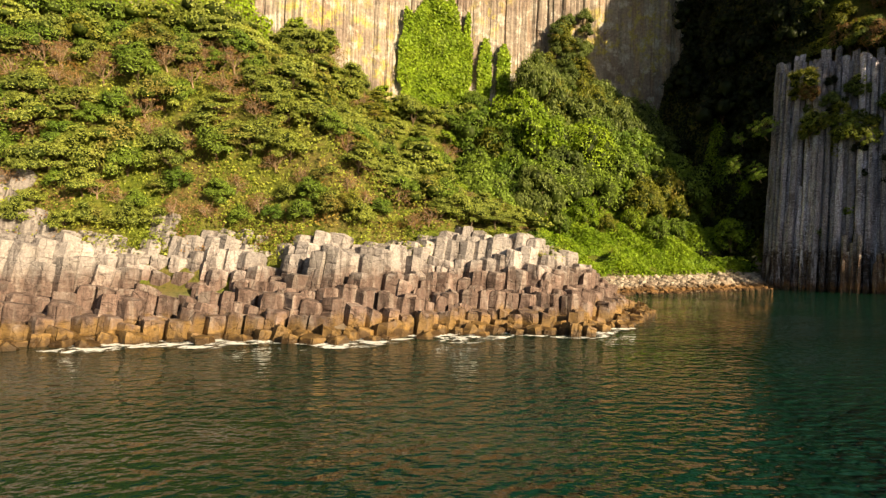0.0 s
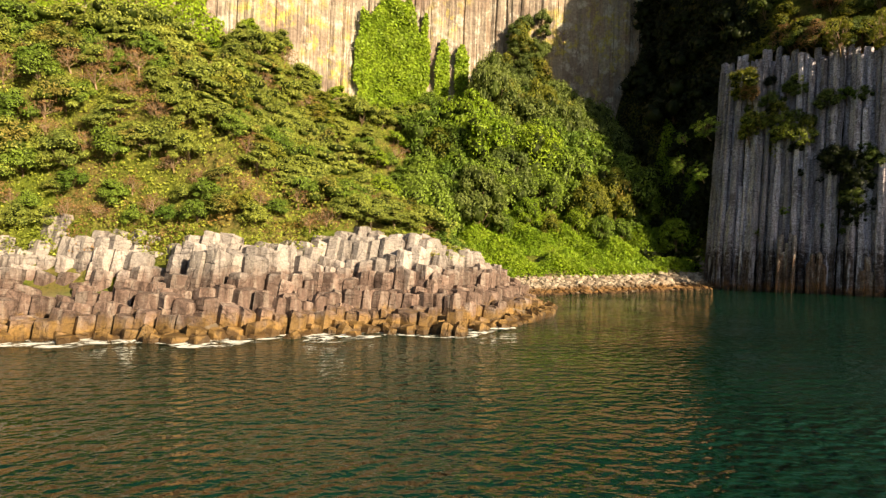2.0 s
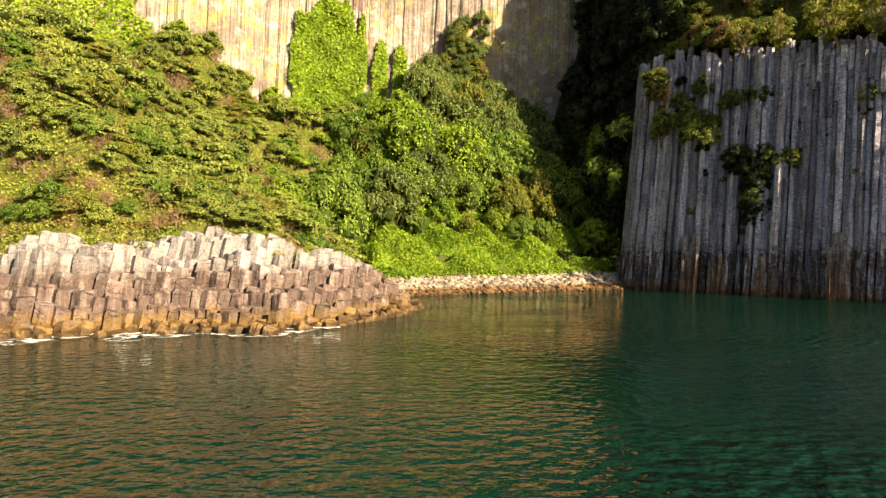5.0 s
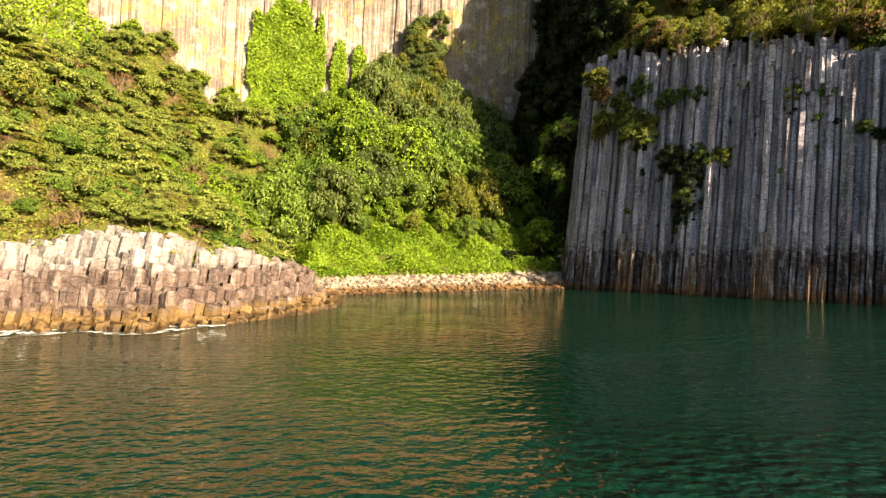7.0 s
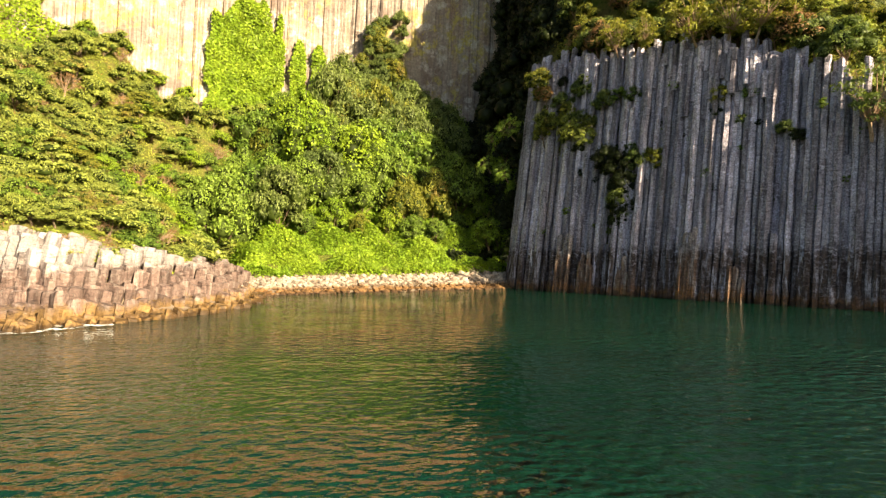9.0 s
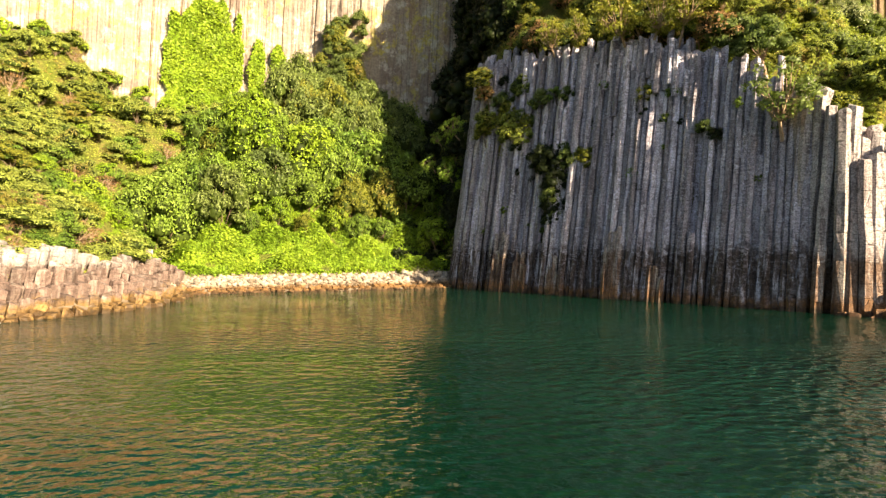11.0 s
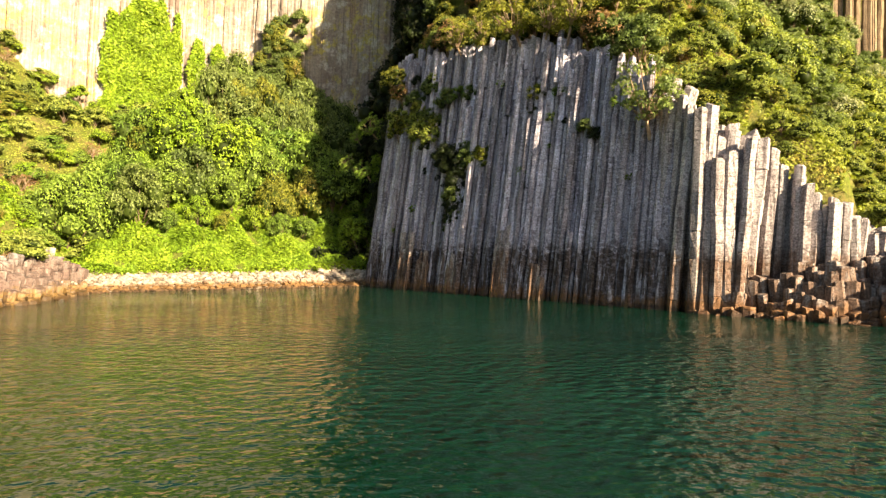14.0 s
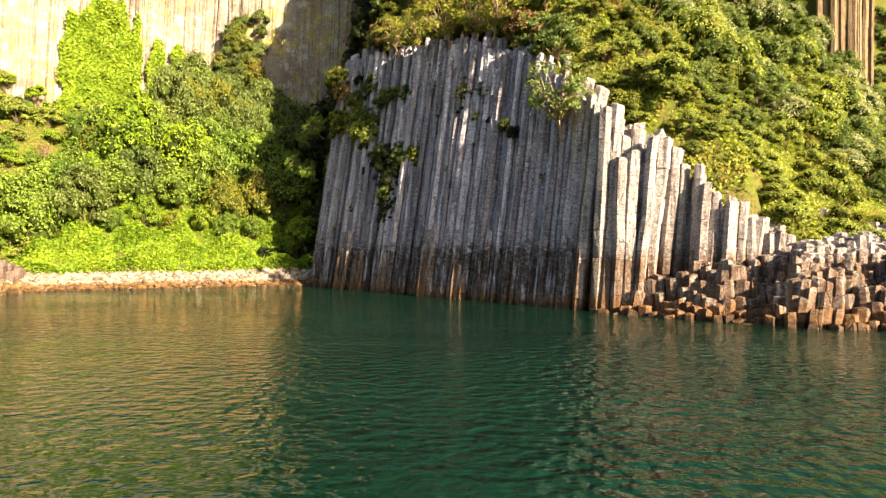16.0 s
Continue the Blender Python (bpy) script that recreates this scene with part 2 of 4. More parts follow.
def lumps(x, y, size, seed=0.0):
    return (np.sin(x / size + 1.3 * seed + 1.7 * np.sin(y / size * 0.7 + seed)) + np.sin(y / size * 1.1 + 2.1 * seed + 1.4 * np.sin(x / size * 0.8))) / 2


def bench(x, s):
    """Height of the rock shelf on the headland, s metres from its shore."""
    cap = np.interp(x, [-25, -2, 2, 7, 10, 12.5], [5.4, 4.9, 4.5, 3.3, 2.3, 1.3])
    return np.minimum(np.interp(s, [0.2, 1.2, 2.4, 3.4, 4.6, 5.6, 6.6, 7.2], [0.25, 0.75, 1.35, 2.2, 2.7, 3.9, 5.0, 5.6]), cap)


def cliff_top(x):
    """Height of the right-hand rock's upper edge, by the x of the edge itself."""
    return np.interp(x, [31, 38, 46, 49, 51.4, 52.6, 53.7, 55, 57.6, 58.8, 60, 62.7, 66, 80], [23.0, 22.4, 20.6, 19.3, 17.0, 14.0, 12.4, 11.3, 9.4, 7.6, 6.4, 5.0, 4.4, 3.4])


def apron(foot):
    """Width of the broken low rock in front of the point's tall columns, by the x of the shore."""
    return np.interp(foot, [52.2, 53.2, 54.5, 56.4, 58, 60, 66], [0.0, 0.7, 1.6, 2.6, 3.3, 4.8, 5.4])


def land(x, y):
    """Height of the ground sheet: sea bed, headland, cove and the hills."""
    x, y = np.asarray(x, float), np.asarray(y, float)
    s, _ = side(HEADLAND + COVE[1:] + CLIFF[1:] + CORNER[1:], x, y)
    h, _ = side(HEADLAND + [(9, 60)], x, y)
    hill = np.interp(h, [0, 6.5, 7.2, 9, 11, 16, 40], [0, 4.6, 5.6, 9.6, 14, 17.5, 24])
    cap = np.interp(x, [-60, -40, -28, -20, -14, -9, -5, -2.8, 2, 7, 10, 13], [34, 27, 21, 17, 15.6, 12.5, 9.0, 6.8, 5.2, 3.0, 1.6, 0.6])
    cap = cap + np.interp(x, [-27, -16, -8], [0.62, 0.2, 0.05]) * np.clip(y - 36, 0, 30)
    left = np.where(h > 0, np.minimum(np.where(h < 6.8, bench(x, h) - 0.7, hill), cap), -9)
    back = np.where(y > 46, 0.9 * (y - 50) - 0.9 * (x + 2) + 1.6, -9)
    back = np.minimum(back, 0.55 * (y - 50) + 16)
    vale = np.where(s > 0, np.interp(s, [0, 3.2, 4.2, 9.0, 12, 16, 24, 40], [0, 1.2, 2.0, 5.0, 7.5, 11.5, 17.5, 26]) - 1.1 * np.clip(8 - x, 0, 20), -9)
    z = np.maximum(np.maximum(left, np.where(s > 0, np.minimum(back, 1.3 * s + 0.5), -9)), np.where((x > -8) & (x < 34) & (y > 45), vale, -9))
    z = np.minimum(z, np.interp(y, [40, 60, 74, 82, 84, 100], [19, 17.5, 18.5, 22, 40, 50]) + 1.5 * np.clip(-8 - x, 0, 40))
    e, foot = side(GULLY + CLIFF[1:] + CORNER[1:], x, y)
    plane = 20 - 0.75 * (x - 57) + 0.72 * (np.minimum(y, 135) - 46) + 0.6 * np.clip(y - 90, 0, 45) - 0.55 * np.clip(x - 105, 0, 99) - 0.9 * np.clip(y - 135, 0, 99)
    # Unseen extra height above the cliff, added to cast the gully's shadow.
    plane = np.minimum(plane + np.clip(57 - x, 0, 20), 62)
    top = cliff_top(foot + np.interp(foot, [47, 52, 58], [4.0, 2.6, 2.0])) - 0.6
    rise = np.where(foot < 58, np.minimum((e - 1.6 - apron(foot)) / 0.25, top), np.interp(e, [0, 3, 6.2, 9.2, 12.2], [-0.8, 0.0, 2.0, 3.4, 6.0]))
    gully = np.interp(y, [58, 62, 72, 84], [0.22, 0.2, 0.14, 0.13])
    # Top of the gully side is made up, high enough to shade the wall.
    rise = np.where((foot < 34) & (y > 61), np.minimum((e + 1) / gully, np.interp(y, [61, 68, 80], [24, 44, 50])), rise)
    # Slope above the cliff steepened out of view to shade its left top.
    right = np.where(e > 0, np.minimum(rise + np.clip(e - 6, 0, 99) * np.interp(foot, [48, 54], [2.3, 1.2]), np.maximum(plane, np.minimum(rise, top))), -9)
    w, _ = side(GULLY, x, y)
    mound = np.interp(y, [59.5, 62, 66, 72, 84], [-2, 6, 13, 20, 27]) - 4.0 * np.clip(-w - 0.3, 0, 99)
    z = np.maximum(z, np.where((np.abs(w) < 8) & (y > 59.5) & (s > 0.3), mound, -9))
    z = np.maximum(z, right)
    z = np.where(z > 3, z + 0.5 * lumps(x, y, 2.3, 1) + 0.35 * lumps(x, y, 0.9, 2), z)
    return np.where(s > 0, z, np.maximum(-0.45 * np.abs(s) - 0.3, -6))


def mesh_object(name, verts, faces, material, parent=None, label="", smooth=False):
    me = bpy.data.meshes.new(name)
    me.from_pydata(verts if isinstance(verts, list) else verts.tolist(), [], faces if isinstance(faces, list) else faces.tolist())
    me.materials.append(material)
    if smooth:
        me.polygons.foreach_set("use_smooth", [True] * len(me.polygons))
    ob = new(name, me)
    ob.parent = parent
    return tagged(ob, label)


def link(name, me, parent, m, label=""):
    """One more object on a shared mesh."""
    ob = new(name, me)
    ob.parent = parent
    ob.matrix_basis = m
    return tagged(ob, label)


def grid(name, xs, ys, height, material):
    gx, gy = np.meshgrid(xs, ys)
    verts = np.stack([gx, gy, height(gx, gy)], -1).reshape(-1, 3)
    w = len(xs)
    i = (np.arange(len(ys) - 1)[:, None] * w + np.arange(w - 1)).ravel()
    return mesh_object(name, verts, np.stack([i, i + 1, i + w + 1, i + w], -1), material, smooth=True)


# ---- ground and water ----
XS = np.concatenate([np.linspace(-3000, -70, 14), np.arange(-65, 110, 0.7), np.linspace(112, 250, 60), np.linspace(280, 3000, 10)])
YS = np.concatenate([np.arange(6, 95, 0.7), np.linspace(98, 260, 40), np.linspace(300, 3000, 12)])


def far_land(x, y):
    z = land(x, y)
    hills = np.interp(y, [130, 150, 202, 207, 214, 260, 3000], [0, 12, 50, 52, 100, 150, 320])
    return np.where(y > 140, np.maximum(np.where(z > 0, np.minimum(z, 70), z), hills), z)


ground = grid("ground", XS, YS, far_land, M_SOIL)
tagged(ground, "steep earthy hillsides sinking into the sea bed", "ground", kind="structure")
sea = mesh_object("water", [(-3000, -3000, 0), (3000, -3000, 0), (3000, 3000, 0), (-3000, 3000, 0)], [(0, 1, 2, 3)], M_WATER)
tagged(sea, "dark green sea water with small wind ripples", "water", kind="structure")


# ---- basalt columns ----
def column_mesh(length, seed, material, joints=0.0):
    """A worn five- to seven-sided column about 1 m across, its top at the origin, `length` metres long; joints: spacing of its cross cracks."""
    r = np.random.default_rng(seed)
    k = int(r.choice([5, 6, 6, 6, 7]))
    a = np.arange(k) * 2 * np.pi / k + r.uniform(-0.16, 0.16, k) + r.uniform(0, 6)
    rad = 0.535 * r.uniform(0.88, 1.1, k)
    tilt = r.uniform(-0.2, 0.2, 2)
    rings = [(0.8, 0.0), (0.96, -0.04), (1.0, -0.13)] if joints else [(0.84, 0.0), (0.97, -0.05), (1.0, -0.16)]
    if joints:
        z = -r.uniform(0.5, 1.0) * joints
        while z > -length + 1:
            w = r.uniform(0.93, 1.02)
            rings += [(rings[-1][0], z + 0.06), (0.9 * w, z), (w, z - 0.06)]
            z -= r.uniform(0.6, 1.5) * joints
    if not joints:
        z = -r.uniform(0.55, 1.1)
        w = r.uniform(0.97, 1.05)
        rings += [(1.0, z + 0.04), (0.95, z), (w, z - 0.04), (w, z - 0.9), (0.96, z - 0.94), (1.02, z - 0.98)]
    rings += [(1.03, -length)]
    verts, off = [], np.zeros(2)
    for i, (f, z) in enumerate(rings):
        if joints and i % 3 == 0:
            off = r.uniform(-0.07, 0.07, 2)
        for j in range(k):
            g = f * (r.uniform(0.91, 1.07) if joints else r.uniform(0.94, 1.05))
            px, py = rad[j] * g * math.cos(a[j]) + off[0], rad[j] * g * math.sin(a[j]) + off[1]
            verts.append((px, py, z + (tilt[0] * px + tilt[1] * py if i < 3 else 0) + (r.uniform(-0.09, 0.07) if 0 < i < 3 else r.uniform(-0.05, 0.05) if i < len(rings) - 1 else 0)))
    verts.append((r.uniform(-0.1, 0.1), r.uniform(-0.1, 0.1), 0.03))
    faces = [(j, len(verts) - 1, (j + 1) % k)[::-1] for j in range(k)]
    for i in range(len(rings) - 1):
        faces += [(i * k + j, (i + 1) * k + j, (i + 1) * k + (j + 1) % k, i * k + (j + 1) % k) for j in range(k)]
    faces.append(tuple((len(rings) - 1) * k + j for j in reversed(range(k))))
    me = bpy.data.meshes.new("basalt_column")
    me.from_pydata(verts, [], faces)
    me.materials.append(material)
    return me


COLUMNS = {}


def column(length, material, joints=0.0):
    key = (length, material.name, int(RNG.integers(0, 7)))
    if key not in COLUMNS:
        COLUMNS[key] = column_mesh(length, len(COLUMNS) + 11, material, joints)
    return COLUMNS[key]


def leaning(x, y, z, lx, ly, turn, sx=1.0, sy=1.0):
    """The pose of a column whose top stands at x, y, z and whose axis leans by lx, ly a metre of height."""
    axis = Vector((lx, ly, 1)).normalized()
    q = Vector((0, 0, 1)).rotation_difference(axis).to_matrix().to_4x4()
    return Matrix.Translation((x, y, z)) @ q @ pose(0, 0, 0, 0, 0, turn) @ Matrix.Diagonal((sx, sy, 1, 1))


def hexes(x0, x1, y0, y1, step):
    """Centres of a jittered six-sided paving."""
    for j, y in enumerate(np.arange(y0, y1, step * 0.866)):
        for x in np.arange(x0 + (j % 2) * step / 2, x1, step):
            yield x + RNG.uniform(-0.13, 0.13) * step, y + RNG.uniform(-0.13, 0.13) * step


def joined(name, items, material, parent, label=""):
    """Many shared meshes at their poses as one mesh, for what is too much to pick apart."""
    verts, faces, n = [], [], 0
    for me, m in items:
        co = np.empty(len(me.vertices) * 3)
        me.vertices.foreach_get("co", co)
        mm = np.array(m)
        verts.append(co.reshape(-1, 3) @ mm[:3, :3].T + mm[:3, 3])
        faces += [tuple(n + v for v in p.vertices) for p in me.polygons]
        n += len(me.vertices)
    ob = mesh_object(name, np.concatenate(verts), faces, material, parent, label)
    return tagged(ob, kind="stuff")


def empty(name, label, category, group="", at=(0, 0, 0), kind=""):
    ob = new(name)
    ob.location = at
    return tagged(ob, label, category, group, kind)


def tiers(x, t):
    """Height of the rock's worn steps, t metres inland: three broad ones to the west, four lower ones towards the tip."""
    west = np.interp(t, [0, 1.0, 1.2, 2.1, 2.4, 4.0, 4.35, 5.4, 7], [0.3, 0.42, 0.8, 1.0, 1.6, 2.2, 3.5, 4.2, 5.0])
    tip = np.interp(t, [0, 1, 1.2, 2, 2.25, 3.2, 3.45, 4.4, 4.7, 7], [0.3, 0.42, 0.8, 1.0, 1.6, 1.9, 2.6, 2.9, 3.8, 4.6])
    f = np.clip((x + 4) / 4, 0, 1)
    return float(min(west * (1 - f) + tip * f, np.interp(x, [-25, -2, 2, 7, 10, 12.5], [6.0, 4.9, 4.3, 3.2, 2.2, 1.2])))


def headland_columns():
    near, rest = [], []
    for x0, x1, step in ((-42, -2.2, 0.92), (-2.2, 13.5, 0.7)):
        for x, y in hexes(x0, x1, 15, 50, step):
            s = float(side(HEADLAND, x, y)[0])
            if s < -0.15 or s > 7.4 or (y > 41 and s > 4.5) or (x < 0 and y > 34) or (s > 6.6 and RNG.random() < 0.5):
                continue
            t = s + 0.55 * float(lumps(x, y, 2.1, 3)) + 0.25 * float(lumps(x, y, 0.7, 8))
            z = tiers(x, t) + RNG.normal(0, 0.11) + 0.2 * float(lumps(x, y, 2.6, 5)) * min(1, s / 2)
            if s < 0.9:
                z = RNG.uniform(0.12, 0.42) if RNG.random() < 0.8 else -0.15
            elif RNG.random() < 0.12:
                z -= RNG.uniform(0.25, 0.7)
            lean, loose = (0.14, 0.12), 0.14 if s < 0.9 else 0.03
            if s > 4.2:
                z += 0.55 * float(lumps(x, y, 1.9, 9)) + 0.3 * float(lumps(x, y, 0.8, 7)) - float(np.interp(x, [-15, -12, -9, -6], [0.2, 0.7, 0.6, 0]))
                lean = (0.17, 0.2)
            w = step / 0.78 * (RNG.uniform(0.76, 1.1) if s > 0.9 else RNG.uniform(0.6, 1.0))
            m = leaning(x, y, z, RNG.normal(lean[0], loose), RNG.normal(lean[1], loose), RNG.uniform(0, 360), w, w * RNG.uniform(0.88, 1.1))
            (near if -17 < x and s < 6.5 and y < 36 else rest).append((column(3.5 if s < 3.6 else 5.5, M_SHELF), m))
    return near, rest


def outcrop(cx, cy, n, wide):
    """Column heads that show through the shrubs higher up the bank."""
    out = []
    for _ in range(n):
        x, y = cx + RNG.normal(0, wide), cy + RNG.normal(0, 0.45)
        w = RNG.uniform(0.7, 1.15)
        out.append((column(3.5, M_SHELF), leaning(x, y, float(land(x, y)) + RNG.uniform(-0.1, 0.5), RNG.normal(0.17, 0.04), RNG.normal(0.16, 0.05), RNG.uniform(0, 360), w, w)))
    return out


headland = empty("rock_headland", "low headland of stepped basalt columns, ochre with algae below", "rock headland")
NEAR, REST = headland_columns()
RNG.shuffle(NEAR)
for me, m in NEAR[:300]:
    link("basalt_column", me, headland, m)
joined("column_mass", NEAR[300:] + REST + outcrop(-21.3, 30.0, 22, 1.1) + outcrop(-12.3, 30.8, 16, 1.4) + outcrop(-16.5, 29.6, 14, 1.0), M_SHELF, headland, "worn basalt columns further along the headland")

LX, LY = 0.125, 0.12     # lean of the sea cliff's columns


def along(line, step):
    """Places along a polyline, with its inland normal."""
    for (ax, ay), (bx, by) in zip(line, line[1:]):
        d = math.hypot(bx - ax, by - ay)
        ux, uy = (bx - ax) / d, (by - ay) / d
        n = max(1, round(d / step))
        for i in range(n):
            yield ax + ux * (i + 0.5) * d / n, ay + uy * (i + 0.5) * d / n, -uy, ux


cliff = empty("sea_cliff", "tall shaded cliff of grey basalt columns, dark at the foot", "cliff")
def cliff_column(x, y, z, length, w, material=M_CLIFF):
    """A column of the sea cliff: its foot on the shore line at x, y, its top at height z."""
    link("basalt_column", column(length, material, 1.25), cliff, leaning(x + LX * z, y + LY * z, z, LX + RNG.normal(0, 0.006), LY, RNG.uniform(0, 360), w, w))


for row in range(2):
    for x, y, nx, ny in along([(31.3, 59)] + CLIFF, 0.46 if row == 0 else 0.4):
        push = row * 0.4 + RNG.uniform(-0.2, 0.16) + (0.34 * float(lumps(x, y, 2.0, 2)) + 0.2 * float(lumps(x, y, 0.7, 5))) * float(np.interp(x, [46, 50], [1, 0.2]))
        x, y = x + nx * push + RNG.uniform(-0.1, 0.1), y + ny * push
        z = float(cliff_top(x + 0.14 * cliff_top(x + 2.5))) + RNG.uniform(-1.2, 0.4) - (0.6 if row == 0 else 0)
        if row == 0 and RNG.random() < 0.16:
            z = RNG.choice([5.3, 4.4, 9.5, 13.0, 7.2, 16.0]) + RNG.uniform(-0.6, 0.6)
        cliff_column(x, y, z, next(n for n in (6.0, 9.0, 12.0, 15.0, 18.0, 21.0, 24.0) if n > z + 0.8), RNG.uniform(0.4, 0.6))
# columns broken off below, that jut out of the upper face
for x, y, nx, ny in along([(40.3, 47.7), (43.2, 44.5), (46.4, 41.1)], 0.42):
    push = RNG.uniform(-0.5, -0.12)
    cliff_column(x + nx * push, y + ny * push, float(cliff_top(x + 3.0)) - RNG.uniform(0.3, 2.6), RNG.choice([2.0, 3.5, 5.0]), RNG.uniform(0.36, 0.5))
# sunlit stumps at its foot
for cx, cy, top, n in ((35.35, 52.4, 5.4, 6), (37.0, 50.8, 3.6, 5), (39.7, 48.1, 3.2, 4), (43.1, 44.4, 5.4, 6), (45.6, 41.8, 2.8, 3)):
    for i in range(n):
        f = i / n - 0.5
        cliff_column(cx + 0.95 * f - 0.2, cy - 0.95 * f - 0.2 - RNG.uniform(0, 0.15), top * RNG.uniform(0.5, 1.0), 6.0, RNG.uniform(0.36, 0.5), M_CORNER)

corner = empty("rock_point", "sunlit staircase of pale basalt columns stepping down to a broken shelf", "rock point")
TALL = []
def point_column(x, y, wide):
    e, foot = side([(50, 38)] + CORNER, x, y)
    e, foot = float(e), float(foot)
    if e < 0.0 or e > 12.5 or (foot < 56) != wide:
        return
    step = float(apron(foot))
    clump = 0.55 * float(lumps(x, y, 0.9, 6)) + 0.3 * float(lumps(x, y, 0.45, 2))
    if e < step:
        z = np.interp(e, [0, 0.7, 1.6, 2.8, 4.2], [0.2, 0.7, 1.4, 2.2, 2.9]) * np.interp(foot, [52.5, 56, 58.5], [0.5, 0.85, 1.3]) + 1.5 * clump * min(1, 0.3 + e / 2) + RNG.uniform(-0.12, 0.12)
    elif foot < 59.5:
        z = float(cliff_top(x + 0.08 * cliff_top(x + 1))) + RNG.uniform(-0.9, 0.2) - 0.3 * max(0, 2 - e + step) * (RNG.random() < 0.5)
        if e > step + 3.6:
            return
        if e < step + 1.1 and 53.4 < x < 55.4:
            z -= RNG.uniform(0.9, 1.6)
    else:
        z = np.interp(e, [5.0, 6.2, 8, 10.5, 12.5], [2.8, 3.4, 3.9, 4.7, 5.5]) + clump + RNG.choice([-0.2, -0.1, 0, 0.1])
    length = next(n for n in (3.5, 6.0, 9.0, 12.0, 15.0, 18.0, 21.0) if n > z + 1.0)
    lean = 0.10 if z > 3 else RNG.normal(0.06, 0.05)
    w = RNG.uniform(0.64, 0.86) if wide else RNG.uniform(0.5, 0.68)
    TALL.append((e + 0.1 * abs(foot - 55.5), column(length, M_CORNER, 2.4 if z > 3 else 0.0), leaning(x + lean * z, y + 0.06 * z, z, lean + RNG.normal(0, 0.02 if z > 3 else 0.07), 0.06 + RNG.normal(0, 0.03 if z > 3 else 0.08), RNG.uniform(0, 360), w, w * RNG.uniform(0.85, 1.1))))


for x, y in hexes(51.5, 60.5, 24, 46, 0.66):
    point_column(x, y, True)
for x, y in hexes(53, 79, 16, 44, 0.52):
    point_column(x, y, False)
TALL.sort(key=lambda item: item[0])
for _, me, m in TALL[:300]:
    link("basalt_column", me, corner, m)
if TALL[300:]:
    joined("column_mass", [(me, m) for _, me, m in TALL[300:]], M_CORNER, corner, "broken basalt columns further along the point")


def wall_line(x):
    return np.interp(x, [-70, -40, -19, -3, 6, 60], [48, 60, 70, 79, 81.5, 84])


wall = empty("high_cliff", "high sunlit cliff of cream and ochre basalt columns behind the trees", "cliff")
for row in range(3):
    for x in np.cumsum(RNG.choice([0.28, 0.36, 0.45, 0.55, 0.75], 240)) - 62:
        if x > 42:
            break
        y = float(wall_line(x)) + row * 0.3 + RNG.uniform(-0.12, 0.12) + 0.7 * float(lumps(x, 0 * x, 2.6, 4))
        z = 52 + RNG.uniform(-2, 2)
        if row == 0 and RNG.random() < 0.14:
            z = RNG.uniform(26, 37)
        w = RNG.uniform(0.6, 1.0)
        link("basalt_column", column(40.0, M_WALL, 2.6), wall, leaning(x + 0.04 * (z - 28), y, z, 0.04, 0.03, RNG.uniform(-14, 14), w, w * 0.5))
wall_back = mesh_object("backing", [(x, wall_line(x) + 1.0 + b, z) for b in (0, 6) for z in (-1, 53) for x in (-70, -40, -19, -3, 6, 60)],
                        [(i, i + 1, i + 7, i + 6) for i in range(5)] + [(12 + i, 18 + i, 19 + i, 13 + i) for i in range(5)] + [(6 + i, 7 + i, 19 + i, 18 + i) for i in range(5)], M_WALL, wall)


# ---- beach stones ----
def stone_mesh(seed):
    r = np.random.default_rng(seed)
    bm = bmesh.new()
    bmesh.ops.create_icosphere(bm, subdivisions=1, radius=0.5)
    for v in bm.verts:
        v.co *= r.uniform(0.72, 1.12)
        v.co.z *= 0.7
    me = bpy.data.meshes.new("stone")
    bm.to_mesh(me)
    bm.free()
    me.materials.append(M_STONE)
    return me


beach = empty("pebble_beach", "narrow beach of pale grey-brown tumbled stones", "beach")
STONES = [stone_mesh(i) for i in range(8)]
PEBBLES = []
while len(PEBBLES) < 1900:
    x, y = RNG.uniform(8, 33.5), RNG.uniform(46, 64)
    s = float(side(COVE, x, y)[0])
    reach = 3.4 + 1.8 * math.exp(-((x - 27.5) / 3) ** 2)
    if -0.4 < s < reach and float(side(GULLY, x, y)[0]) < 1.5:
        d = RNG.uniform(0.22, 0.5) * (1.5 if RNG.random() < 0.12 else 1) * (1.25 if x > 24 else 1)
        z = float(land(x, y)) if s > 0 else -0.1
        PEBBLES.append((STONES[RNG.integers(8)], pose(x, y, z + 0.12 * d, *RNG.uniform(-25, 25, 2), RNG.uniform(0, 360)) @ Matrix.Diagonal((d * 1.25, d, d, 1))))
PEBBLES.sort(key=lambda item: -np.array(item[1])[:3, :3].max())
for me, m in PEBBLES[:300]:
    link("stone", me, beach, m)
joined("shingle", PEBBLES[300:], M_STONE, beach, "small pale beach stones")


# ---- plants ----
def leaf_cloud(centres, outward, size, rng, spread=0.5):
    """Pointed leaves at the centres, facing more or less outward and up."""
    n = len(centres)
    up = outward + rng.normal(0, spread, (n, 3)) + np.array([0, 0, 0.2])
    up /= np.linalg.norm(up, axis=1)[:, None] + 1e-9
    a = np.cross(up, rng.normal(0, 1, (n, 3)))
    a /= np.linalg.norm(a, axis=1)[:, None] + 1e-9
    b = np.cross(up, a)
    s = (size * rng.uniform(0.65, 1.35, n))[:, None]
    v = np.stack([centres - a * s - b * s * 0.62, centres - a * s * 0.7 + b * s * 0.62, centres + a * s], 1).reshape(-1, 3)
    return v, np.arange(n * 3).reshape(-1, 3)


